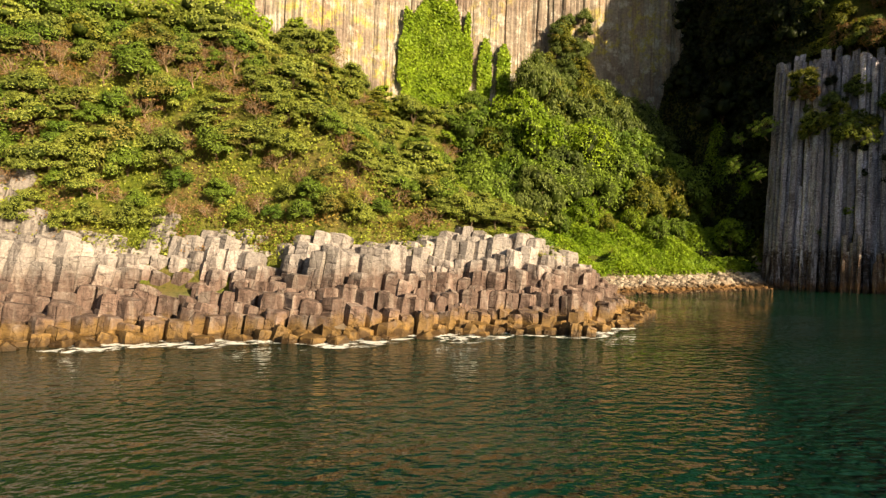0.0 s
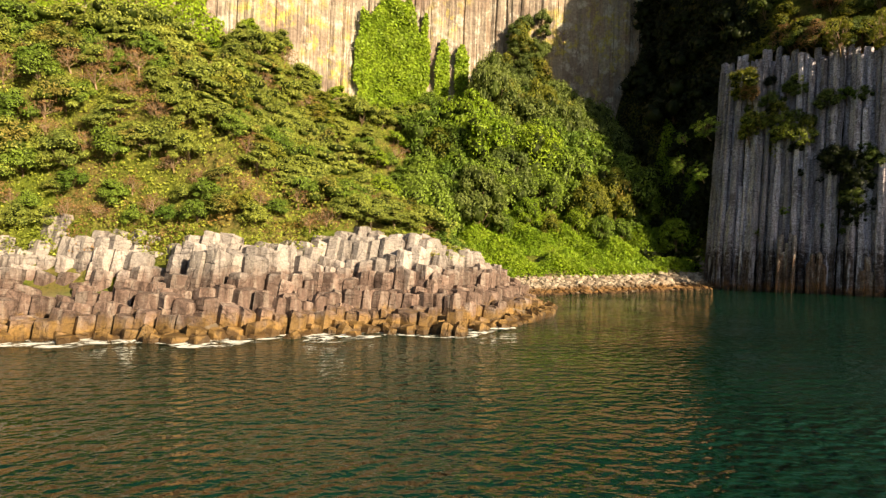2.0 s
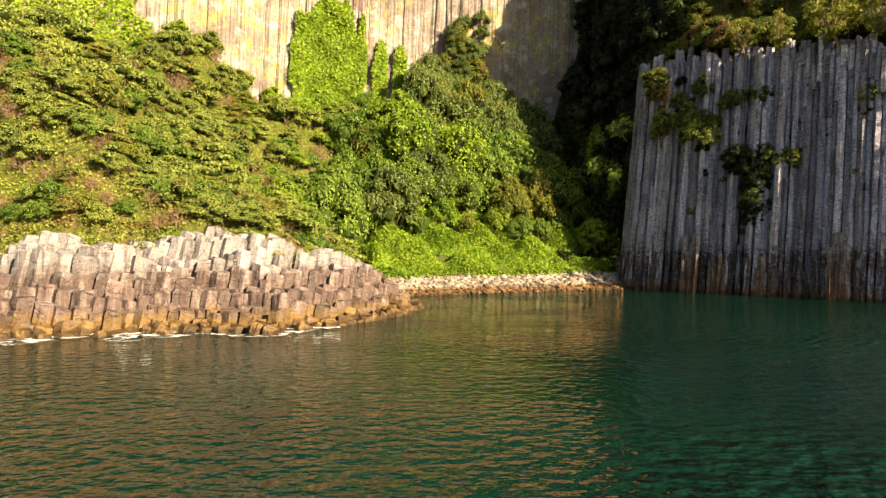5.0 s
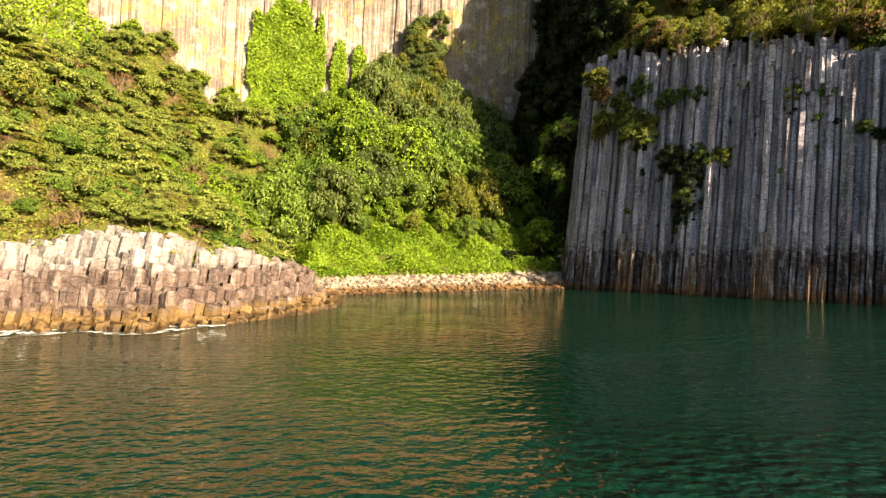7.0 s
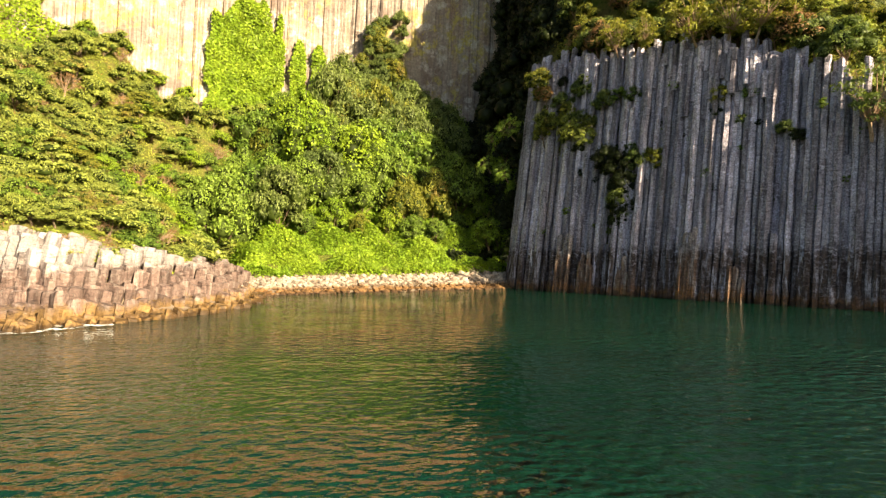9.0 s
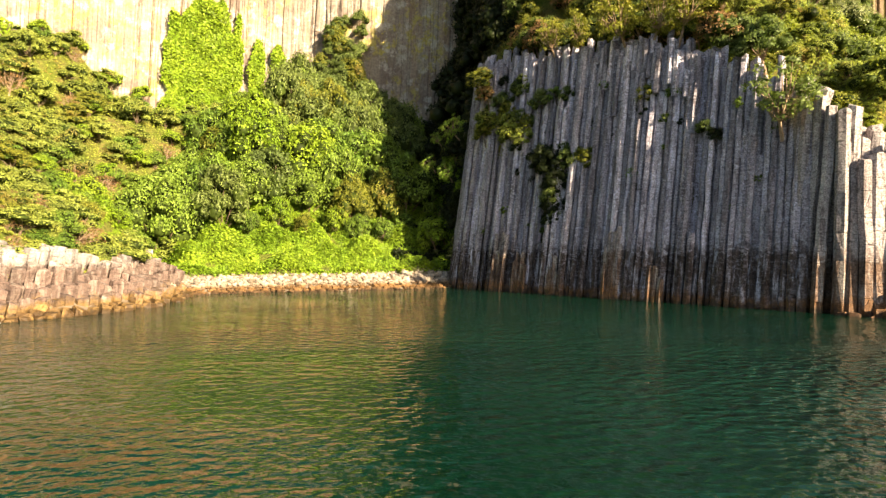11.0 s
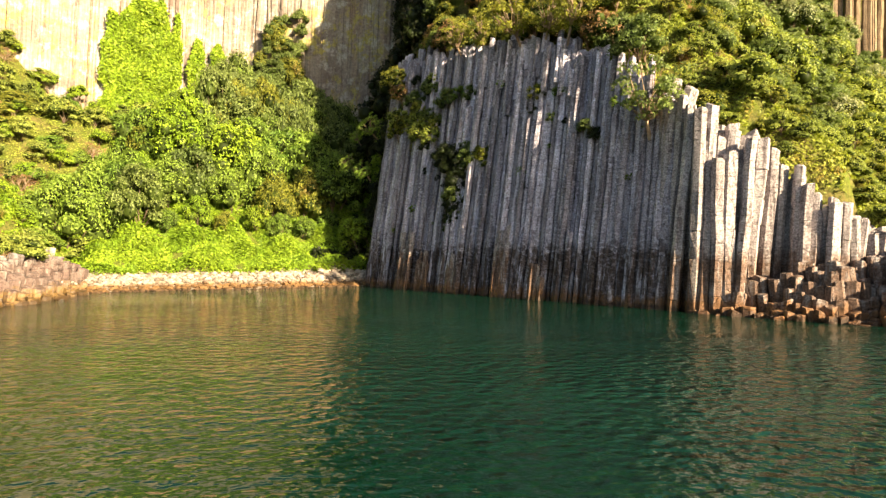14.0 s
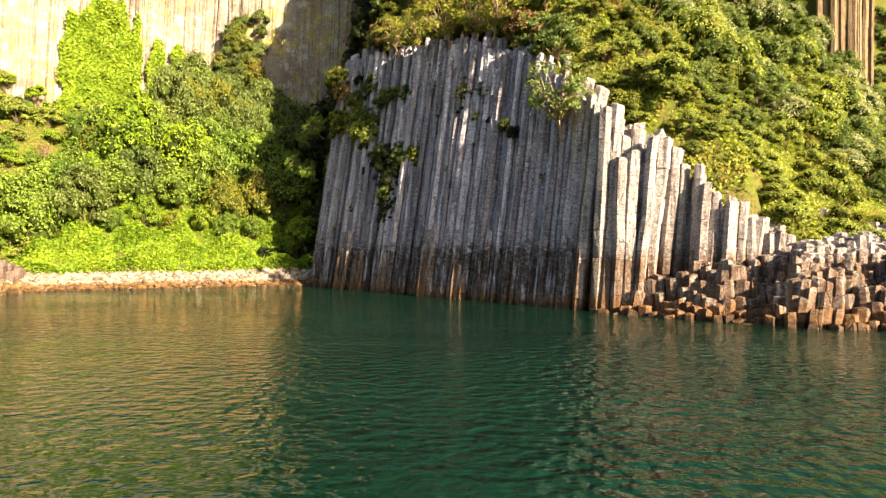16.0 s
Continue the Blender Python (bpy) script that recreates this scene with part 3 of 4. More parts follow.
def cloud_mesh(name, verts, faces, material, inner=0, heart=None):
    """A mesh of triangles; the last `inner` of them are balls coloured dark for the crown's inner shade."""
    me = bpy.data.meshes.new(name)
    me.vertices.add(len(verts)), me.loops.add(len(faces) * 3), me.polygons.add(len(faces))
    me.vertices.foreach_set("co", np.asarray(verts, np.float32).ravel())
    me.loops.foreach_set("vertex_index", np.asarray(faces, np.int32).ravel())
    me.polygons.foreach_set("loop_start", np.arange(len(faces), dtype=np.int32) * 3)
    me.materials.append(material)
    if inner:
        me.materials.append(heart or M_CORE_SHADE)
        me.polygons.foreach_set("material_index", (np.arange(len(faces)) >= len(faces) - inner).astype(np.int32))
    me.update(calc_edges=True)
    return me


def ball():
    """Corners and faces of a twenty-sided ball."""
    bm = bmesh.new()
    bmesh.ops.create_icosphere(bm, subdivisions=1, radius=1.0)
    bm.verts.ensure_lookup_table()
    v, f = np.array([v.co[:] for v in bm.verts]), np.array([[v.index for v in p.verts] for p in bm.faces])
    bm.free()
    return v, f


BALL_V, BALL_F = ball()


def limb(verts, faces, points, radii):
    """A tapered five-sided branch along points."""
    n = len(verts)
    for p, r in zip(points, radii):
        for j in range(5):
            verts.append((p[0] + r * math.cos(j * 1.2566), p[1] + r * math.sin(j * 1.2566), p[2]))
    for i in range(len(points) - 1):
        faces += [(n + i * 5 + j, n + i * 5 + (j + 1) % 5, n + i * 5 + 5 + (j + 1) % 5, n + i * 5 + 5 + j) for j in range(5)]
    faces.append(tuple(n + (len(points) - 1) * 5 + j for j in range(5)))


PLANT_KINDS = {   # clumps, flatness, leaves a clump, leaf size, foot of the crown, size of a clump
    "shrub": (14, 0.75, 180, 0.0245, 0.04, 0.18), "plate": (15, 0.36, 140, 0.025, 0.14, 0.22), "tree": (30, 0.8, 215, 0.0185, -0.04, 0.15), "canopy": (20, 0.8, 190, 0.0235, 0.06, 0.17), "gnarled": (34, 0.7, 66, 0.021, 0.2, 0.095),
    "spray": (13, 0.85, 125, 0.030, 0.02, 0.17), "open": (26, 0.55, 110, 0.024, 0.24, 0.11), "dead": (11, 0.5, 40, 0.026, 0.15, 0.17), "dense": (12, 0.85, 64, 0.045, 0.04, 0.2)}


def plant_meshes(seed, kind, leaf, bark):
    """Trunk and crown of one plant about 1 m wide and high (scaled when placed)."""
    r = np.random.default_rng(seed)
    puffs, flat, leaves, size, low, clump = PLANT_KINDS[kind]
    verts, faces, cs, ns, hearts = [], [], [], [], []
    fork = np.array([r.uniform(-0.05, 0.05), r.uniform(-0.05, 0.05), low + 0.08])
    thick, root = (0.8, -0.06) if kind in ("open", "gnarled") else (1.0, -0.25)
    limb(verts, faces, [(0, 0, root), (fork[0] * 0.5, fork[1] * 0.5, low * 0.5), tuple(fork)], [0.035 * thick, 0.03 * thick, 0.024 * thick])
    for i in range(puffs):
        rad = clump * r.uniform(0.62, 1.35)
        a = i * 2.39996 + r.uniform(-0.4, 0.4)
        if kind in ("tree", "canopy", "spray"):
            up = np.interp((i + 0.5) / puffs, [0, 1], [-0.45, 1.0]) + r.uniform(-0.1, 0.1)
            flank = math.sqrt(max(0.02, 1 - min(1, up * up)))
            reach = r.uniform(0.30, 0.42)
            c = np.array([reach * flank * math.cos(a), reach * flank * math.sin(a), low + 0.42 + reach * up])
        elif kind == "gnarled":
            d = r.normal(0, 1, 3)
            c = np.array([-0.05, 0, 0.62]) + d / np.linalg.norm(d) * r.uniform(0.3, 1) ** 0.6 * [0.44, 0.36, 0.4]
        else:
            f = math.sqrt((i + 0.5) / puffs)
            top = low + (0.95 - low) * (1 - 0.5 * f * f)
            c = np.array([0.42 * f * math.cos(a), 0.42 * f * math.sin(a), low + (top - low) * r.uniform(0.6, 1.0) - 0.06])
        mid = (fork + c) / 2 + r.uniform(-0.05, 0.05, 3)
        limb(verts, faces, [tuple(fork), tuple(mid), tuple(c)], [0.014 * thick, 0.010 * thick, 0.004 * thick]) if i % 2 == 0 or kind in ("dead", "open", "plate", "gnarled") else None
        if kind == "dead":
            for _ in range(5):
                t = c + r.normal(0, 0.13, 3)
                limb(verts, faces, [tuple(mid), tuple((mid + t) / 2 + r.normal(0, 0.02, 3)), tuple(t)], [0.007, 0.005, 0.002])
        # An opaque dark ball in each clump paints the shade between leaves.
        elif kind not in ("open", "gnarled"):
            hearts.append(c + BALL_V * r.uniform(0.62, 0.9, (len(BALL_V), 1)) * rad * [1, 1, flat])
        d = r.normal(0, 1, (leaves, 3))
        d[:, 2] = np.where(d[:, 2] < -0.5, -d[:, 2], d[:, 2])
        d /= np.linalg.norm(d, axis=1)[:, None]
        cs.append(c + d * rad * r.uniform(0.74, 1.24, (leaves, 1)) * [1, 1, flat])
        ns.append(d)
    v, f = leaf_cloud(np.concatenate(cs), np.concatenate(ns), size, r, 0.46)
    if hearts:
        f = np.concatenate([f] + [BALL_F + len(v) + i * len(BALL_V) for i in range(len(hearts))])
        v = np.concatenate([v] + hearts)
    trunk = bpy.data.meshes.new("trunk")
    trunk.from_pydata(verts, [], faces)
    trunk.materials.append(bark)
    return trunk, cloud_mesh("crown", v, f, leaf, len(hearts) * len(BALL_F), M_SHADED if leaf == M_SHADED else M_CORE_SHADE)


KINDS = {}


def plant(name, label, kind, leaf, x, y, z, width, tall, bark=M_BARK, category="shrub", group="", lean=(0, 0)):
    key = (kind, leaf.name, bark.name, int(RNG.integers(0, 4)))
    if key not in KINDS:
        KINDS[key] = plant_meshes(len(KINDS) + 31, kind, leaf, bark)
    thing = empty(name, label, category, group)
    thing.matrix_basis = leaning(x, y, z, lean[0], lean[1], RNG.uniform(0, 360), width, width) @ Matrix.Diagonal((1, 1, tall, 1))
    trunk, crown = KINDS[key]
    new("trunk", trunk).parent = thing
    new("crown", crown).parent = thing
    return thing


def ground_at(x, y):
    return float(far_land(x, y))


def scatter(count, x0, x1, y0, y1, gap, fits):
    """Random places at least `gap` apart where fits(x, y) holds."""
    found = np.empty((0, 2))
    inside = lambda x, y: fits(x, y) & (x > -0.78 * y - 4) & (x < 0.78 * y + 52)
    spots = np.stack([RNG.uniform(x0, x1, count * 30), RNG.uniform(y0, y1, count * 30)], -1)
    for p in spots[inside(spots[:, 0], spots[:, 1])]:
        g = gap * (0.6 + 0.012 * p[1])
        if len(found) == 0 or ((found - p) ** 2).sum(1).min() > g * g:
            found = np.append(found, [p], 0)
            if len(found) == count:
                break
    return found.tolist()


def slope_lean(x, y, f):
    """How far a plant leans out of the slope."""
    gx, gy = ground_at(x + 0.6, y) - ground_at(x - 0.6, y), ground_at(x, y + 0.6) - ground_at(x, y - 0.6)
    return float(np.clip(-f * gx, -0.5, 0.5)), float(np.clip(-f * gy, -0.5, 0.5))


def headland_shrub(x, y, w, dead):
    z, lean, pick = ground_at(x, y) - 0.15, slope_lean(x, y, 0.18), RNG.random()
    if y > 47 and x > -7 and pick > 0.35:
        plant("leafy_shrub", "dense bright green shrub above the cove", "shrub", M_LIME if pick > 0.7 else M_BROAD, x, y, z, w, w * RNG.uniform(0.8, 1.1), group="shrubs on the headland", lean=lean)
        return
    if pick < dead:
        plant("dead_shrub", "bare grey-brown twiggy shrub on the slope", "dead", M_DRY, x, y, z, w * 1.1, w * 0.9, M_TWIG, group="shrubs on the headland", lean=lean)
    elif pick < 0.8:
        plant("heath_shrub", "wind-flattened olive-green shrub on the slope", "plate" if RNG.random() < 0.38 else "shrub", M_HEATH if RNG.random() < 0.9 else M_RUST, x, y, z, w * 1.2, w * RNG.uniform(0.75, 1.3), group="shrubs on the headland", lean=lean)
    else:
        plant("leafy_shrub", "dense bright green shrub on the slope", "shrub", M_BROAD, x, y, z, w, w * RNG.uniform(0.8, 1.1), group="shrubs on the headland", lean=lean)


def on_bank(x, y):
    s = side(HEADLAND, x, y)[0]
    return (s > np.where(x < 3, 6.9, 5.0)) & (s < 13) & (y < 45)


def on_top(x, y):
    s = side(HEADLAND + [(9, 60)], x, y)[0]
    return (s > np.where((x < 3) & (y < 45), 12.5, 4.6)) & (y > 36) & (y < wall_line(x) - 1.5) & ((x < 6) | (y < 50)) & (x + 0.1 * y < 11)


for x, y in scatter(330, -40, 9, 20, 45, 0.6, on_bank):
    headland_shrub(x, y, RNG.uniform(1.4, 2.3) if side(HEADLAND, x, y)[0] > 8.2 else RNG.uniform(1.1, 1.7), 0.3)
for x, y in scatter(240, -46, 7, 34, 78, 1.1, on_top):
    headland_shrub(x, y, RNG.uniform(2.0, 3.4), 0.1)


def on_shoulder(x, y):
    return (x > -9) & (x < 6) & (y > 45) & (y < 72) & (x + 0.1 * y < 12)


for x, y in scatter(60, -9, 6, 45, 72, 1.1, on_shoulder):
    headland_shrub(x, y, RNG.uniform(2.0, 3.2), 0.06)


def in_vale(x, y):
    return (side(COVE, x, y)[0] > 8.8 + 1.2 * lumps(x, y, 2.0, 4)) & (x + 0.1 * y > 9) & (side(GULLY, x, y)[0] < 0.5) & (y < wall_line(x) - 1.5)


for x, y in scatter(105, 3, 34, 53, 80, 1.75, in_vale):
    deep = side(COVE, x, y)[0] > 9.6
    w = (RNG.uniform(4.8, 7.6) if y < 71 else RNG.uniform(3.0, 4.4)) if deep else RNG.uniform(2.0, 3.2)
    leaf = (M_BROAD, M_BROAD, M_BROAD, M_LIME, M_BROAD, M_DEEP, M_BROAD, M_RUST)[RNG.integers(8)]
    # Next to the gully the leaf colour is darkened to paint its shade.
    if side(GULLY, x, y)[0] > -5.0:
        plant("gully_tree", "gully tree, its leaf colour darkened for the gully's shade", "dense", M_SHADED, x, y, ground_at(x, y) - 0.4, w, w * 1.1, category="tree", group="trees in the gully")
        continue
    plant("leafy_tree" if deep else "leafy_shrub", "full green broadleaf tree in the cove" if deep else "dense green shrub above the beach", "tree", leaf, x, y, ground_at(x, y) - 0.1 * w,
          w, w * RNG.uniform(1.1, 1.45), category="tree" if deep else "shrub", group="trees in the cove")


def on_right(x, y):
    e, foot = side(GULLY + CLIFF[1:] + CORNER[1:], x, y)
    return (e > np.where(foot < 53, 5.2, np.where(foot < 59, 6.6, 10.2))) & (far_land(x, y) > 2) & (x - 20 > 0.42 * y)


for x, y in scatter(270, 44, 138, 26, 125, 1.6, on_right):
    far = y > 62
    w = RNG.uniform(3.8, 6.0) + 0.03 * (y - 62) if far else RNG.uniform(2.0, 3.4)
    pick = RNG.random()
    leaf = (M_PALE if pick < 0.36 else M_DEEP if pick < 0.76 else M_HEATH) if far else (M_HEATH, M_RUST, M_HEATH, M_DEEP)[int(pick * 4)]
    plant("hill_tree" if far else "hill_shrub", "pale flowering tree on the slope" if leaf == M_PALE else "rounded green tree on the slope" if far else "olive-green shrub above the rocks",
          "canopy" if far else "shrub", leaf, x, y, ground_at(x, y) - 0.2, w, w * RNG.uniform(0.75, 1.25), category="tree" if far else "shrub", group="plants on the point")


def on_brink(x, y):
    e, foot = side([(50, 38)] + CORNER, x, y)
    return (e > np.where(foot < 56, 3.4 + apron(foot), 7.8)) & (e < 12) & (foot < 66)


for x, y in scatter(75, 50, 74, 28, 50, 0.85, on_brink):
    w = RNG.uniform(1.2, 2.2)
    plant("brink_shrub", "yellow-green shrub behind the column tops", "shrub", M_HEATH if RNG.random() < 0.75 else M_RUST, x, y, ground_at(x, y) - 0.15, w, w * RNG.uniform(0.7, 1.0), group="plants on the point", lean=slope_lean(x, y, 0.15))


def on_plateau(x, y):
    e = side(GULLY + CLIFF[1:], x, y)[0]
    return (e > 4.5) & (y < 86) & (x + y < 124)


# Darker leaves picked here: shadow on the cliff top put into colour.
for x, y in scatter(190, 33, 60, 46, 78, 1.0, on_plateau):
    w = RNG.uniform(2.2, 3.6)
    plant("hill_shrub", "olive-green shrub above the cliff", "shrub", (M_DEEP, M_RUST, M_DEEP, M_DRY)[RNG.integers(4)], x, y, ground_at(x, y) - 0.3, w, w, M_TWIG, group="plants on the point", lean=slope_lean(x, y, 0.12))


def on_gully(x, y):
    e = side(GULLY, x, y)[0]
    return (e > 0.6) & (e < 7) & (y > 62)


# Gully trees: shade is painted by their near-black leaf colour.
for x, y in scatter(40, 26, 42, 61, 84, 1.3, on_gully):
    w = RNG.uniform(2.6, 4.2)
    plant("gully_tree", "gully tree, its leaf colour darkened for the gully's shade", "dense", M_SHADED, x, y, ground_at(x, y) - 0.4, w, w * 1.2, category="tree", group="trees in the gully")


# ---- low cover ----
def cover(name, label, material, n, x0, x1, y0, y1, fits, puff, size, seed):
    r = np.random.default_rng(seed)
    x, y = r.uniform(x0, x1, n * 3), r.uniform(y0, y1, n * 3)
    keep = fits(x, y)
    x, y = x[keep][:n], y[keep][:n]
    z = far_land(x, y) + r.uniform(0, 1, len(x)) ** 0.6 * puff * (0.45 + 0.55 * lumps(x, y, 0.8, seed))
    slope = np.stack([(far_land(x - 0.4, y) - far_land(x + 0.4, y)) / 0.8, (far_land(x, y - 0.4) - far_land(x, y + 0.4)) / 0.8, np.ones(len(x))], -1)
    slope /= np.linalg.norm(slope, axis=1)[:, None]
    v, f = leaf_cloud(np.stack([x, y, z], -1), slope, size, r, 0.6)
    tagged(new(name, cloud_mesh(name, v, f, material)), label, "undergrowth", kind="stuff")


cover("slope_undergrowth", "low grass and dry orange weeds on the headland slope", M_COVER, 150000, -44, 11, 20, 76,
      lambda x, y: (side(HEADLAND + [(9, 60)], x, y)[0] > np.where((x < 3) & (y < 50), 5.9, 4.2)) & ((side(HEADLAND, x, y)[0] < 14) | (RNG.random(len(x)) < 0.5)) & (y < wall_line(x)), 1.0, 0.085, 3)
cover("dry_weeds", "rusty dry weeds along the foot of the headland slope", M_DRY, 42000, -44, 9, 20, 45,
      lambda x, y: (side(HEADLAND, x, y)[0] > 5.6) & (side(HEADLAND, x, y)[0] < 9.5) & (lumps(x, y, 1.7, 6) > 0.05), 1.1, 0.06, 14)
cover("bramble_cover", "bright green brambles behind the beach", M_LIME, 140000, 2, 33, 47, 70,
      lambda x, y: (side(COVE, x, y)[0] > 3.1) & (side(COVE, x, y)[0] < 12.5) & (side(GULLY, x, y)[0] < 2), 1.9, 0.115, 4)
# Near-black leaves paint the shade on the gully floor.
cover("gully_undergrowth", "gully floor creepers, coloured near black in place of shade", M_SHADED, 34000, 20, 40, 58.5, 84,
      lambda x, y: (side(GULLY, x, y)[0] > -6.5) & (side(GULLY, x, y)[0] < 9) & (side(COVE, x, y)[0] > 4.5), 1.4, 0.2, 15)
cover("hill_undergrowth", "yellow-green grass and scrub on the point's slope", M_COVER, 80000, 44, 92, 28, 66,
      lambda x, y: side(GULLY + CLIFF[1:] + CORNER[1:], x, y)[0] > np.where(x < 57, 4.8, 7.8), 0.9, 0.10, 5)
cover("hill_scrub", "dense green scrub between the trees", M_DEEP, 70000, 60, 145, 62, 142, lambda x, y: (x - 20 > 0.42 * y) & (x < 0.85 * y + 45), 1.6, 0.26, 6)
cover("brink_grass", "long grass behind the column tops", M_COVER, 36000, 50, 76, 28, 52,
      lambda x, y: (side([(50, 38)] + CORNER, x, y)[0] > 5.2) & (side([(50, 38)] + CORNER, x, y)[0] < 14), 0.7, 0.11, 8)


# ---- plants on the cliffs ----
def cliff_face(x, z):
    """y of the sea cliff's face at this x and height."""
    return float(np.interp(x - LX * z, [p[0] for p in CLIFF], [p[1] for p in CLIFF])) + LY * z


# x, height, width and leaf of the tufts that root in the cracks; the near-black leaf paints shade
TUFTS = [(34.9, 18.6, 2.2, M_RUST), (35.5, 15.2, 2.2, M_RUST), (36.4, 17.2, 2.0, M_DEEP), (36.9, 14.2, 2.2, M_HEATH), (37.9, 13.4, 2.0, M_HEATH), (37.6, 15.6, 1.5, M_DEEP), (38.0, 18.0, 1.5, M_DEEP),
         (39.4, 16.6, 2.0, M_DEEP), (40.4, 16.9, 1.5, M_BROAD), (41.2, 16.7, 1.5, M_DEEP), (39.3, 11.4, 2.4, M_SHADED), (40.2, 10.6, 2.6, M_SHADED), (41.1, 11.0, 2.2, M_DEEP), (40.3, 9.2, 2.4, M_SHADED), (39.9, 8.0, 2.0, M_DEEP),
         (40.0, 6.9, 1.7, M_SHADED), (39.7, 5.9, 1.2, M_BROAD), (42.2, 11.2, 1.7, M_RUST), (42.5, 10.6, 1.3, M_RUST), (45.1, 9.3, 1.2, M_BROAD), (45.2, 8.2, 1.1, M_SHADED), (43.8, 16.8, 1.1, M_BROAD), (46.2, 15.2, 1.6, M_RUST),
         (45.9, 14.0, 1.2, M_SHADED), (47.6, 15.0, 1.1, M_BROAD), (47.0, 13.2, 1.0, M_DEEP), (48.9, 12.1, 1.2, M_DEEP), (49.4, 11.4, 1.1, M_SHADED), (50.6, 13.4, 0.9, M_BROAD), (36.2, 7.1, 0.9, M_BROAD), (34.4, 5.2, 0.9, M_DEEP),
         (46.9, 11.0, 0.7, M_BROAD), (49.8, 6.4, 0.6, M_BROAD), (51.0, 8.2, 0.6, M_DEEP), (42.8, 13.9, 0.8, M_SHADED), (44.4, 12.2, 0.8, M_BROAD), (37.4, 10.4, 0.9, M_SHADED), (44.2, 5.8, 0.6, M_BROAD)]
# Hanging mass: two in three get the near-black leaf as painted shade.
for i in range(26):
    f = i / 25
    TUFTS.append((40.3 - 0.5 * f + RNG.normal(0, 0.9 - 0.6 * f), 12.2 - 6.6 * f + RNG.normal(0, 0.3), RNG.uniform(0.9, 1.5), M_SHADED if i % 3 else M_DEEP))
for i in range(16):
    TUFTS.append((RNG.uniform(34.6, 38.4), RNG.uniform(12.6, 19.5), RNG.uniform(0.8, 1.5), (M_SHADED, M_DEEP, M_HEATH, M_RUST)[i % 4]))
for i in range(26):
    TUFTS.append((RNG.uniform(37, 52), RNG.uniform(5, 18), RNG.uniform(0.35, 0.7), (M_SHADED, M_DEEP, M_BROAD)[i % 3]))
for x, y, z, w, leaf in ((34.3, 57.2, 19.4, 2.6, M_RUST), (34.7, 57.0, 18.2, 1.9, M_DRY), (34.9, 56.6, 15.4, 2.4, M_HEATH), (34.4, 56.9, 14.6, 2.0, M_RUST), (36.9, 55.4, 15.0, 2.3, M_HEATH), (36.6, 55.6, 16.4, 1.8, M_RUST)):
    plant("cliff_bush", "yellowish bush with red twigs at the cliff's edge", "spray", leaf, x, y, z - 0.8, w, w, M_BARK, group="bushes on the cliff", lean=(-0.3, -0.3))
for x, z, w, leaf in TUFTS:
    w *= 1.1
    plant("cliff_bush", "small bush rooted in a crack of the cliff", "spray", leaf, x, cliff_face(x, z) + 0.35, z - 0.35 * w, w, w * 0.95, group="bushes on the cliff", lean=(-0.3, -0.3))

for x, y, nx, ny in along([(32.2, 56.8)] + CLIFF[1:], 0.8):
    z = float(cliff_top(x + 0.14 * cliff_top(x + 2.5)))
    if x > 50:
        continue
    push = RNG.uniform(0.7, 3.4)
    w, pick = RNG.uniform(2.0, 3.6), RNG.random()
    # Little bright heath: the edge's shadow is partly in the leaf choice.
    leaf = M_HEATH if pick < 0.1 else M_RUST if pick < 0.4 else M_DEEP if pick < 0.75 else M_DRY
    plant("edge_shrub", "yellowish shrub leaning over the cliff's edge", "shrub" if pick < 0.8 else "spray", leaf, x + LX * z + nx * push, y + LY * z + ny * push, z - 0.4, w, w, M_TWIG, group="shrubs on the cliff edge", lean=(-0.25, -0.2))
for x, z, w, lean in ((45.2, 19.4, 5.0, -0.55), (42.6, 20.3, 3.6, -0.55), (48.0, 19.2, 4.6, 0.1), (40.4, 20.6, 3.4, -0.4), (46.6, 19.4, 4.2, 0.15)):
    plant("leaning_tree", "thin tree with a pale bare trunk leaning over the cliff", "gnarled", M_RUST, x, cliff_face(x, z) + 0.1, z - 0.3, w, w * 1.05, M_TWIG, "tree", "trees on the cliff edge", lean=(lean, -0.35))
plant("ledge_tree", "twisted little tree with pale limbs on a high ledge", "gnarled", M_DEEP, 52.0, 37.6, 10.2, 5.6, 5.2, M_TWIG, "tree", lean=(-0.22, -0.3))


def gully_side(y, z):
    """x of the gully's steep east side."""
    return float(np.interp(y, [p[1] for p in GULLY[::-1]], [p[0] for p in GULLY[::-1]])) + z * float(np.interp(y, [58, 62, 72, 84], [0.22, 0.2, 0.14, 0.13])) - 1.0


# Shrubs and creepers on this side carry its shade in their colour.
for i in range(60):
    y = RNG.uniform(61.5, 84)
    z = RNG.uniform(3, 14 + (y - 60) * 1.3)
    w = RNG.uniform(2.0, 3.6)
    plant("gully_shrub", "shrub on the gully's steep side, shade put into its leaf colour", "dense", M_SHADED, gully_side(y, z) + 0.3, y, z, w, w * 1.1, group="trees in the gully", lean=(-0.5, -0.15))
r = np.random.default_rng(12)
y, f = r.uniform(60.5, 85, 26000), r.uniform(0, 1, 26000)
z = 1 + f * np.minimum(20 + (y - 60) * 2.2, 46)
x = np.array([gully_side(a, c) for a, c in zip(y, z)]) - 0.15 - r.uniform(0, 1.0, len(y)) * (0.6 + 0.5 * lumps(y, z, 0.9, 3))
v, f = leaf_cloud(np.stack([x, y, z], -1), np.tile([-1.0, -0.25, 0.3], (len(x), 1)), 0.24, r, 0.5)
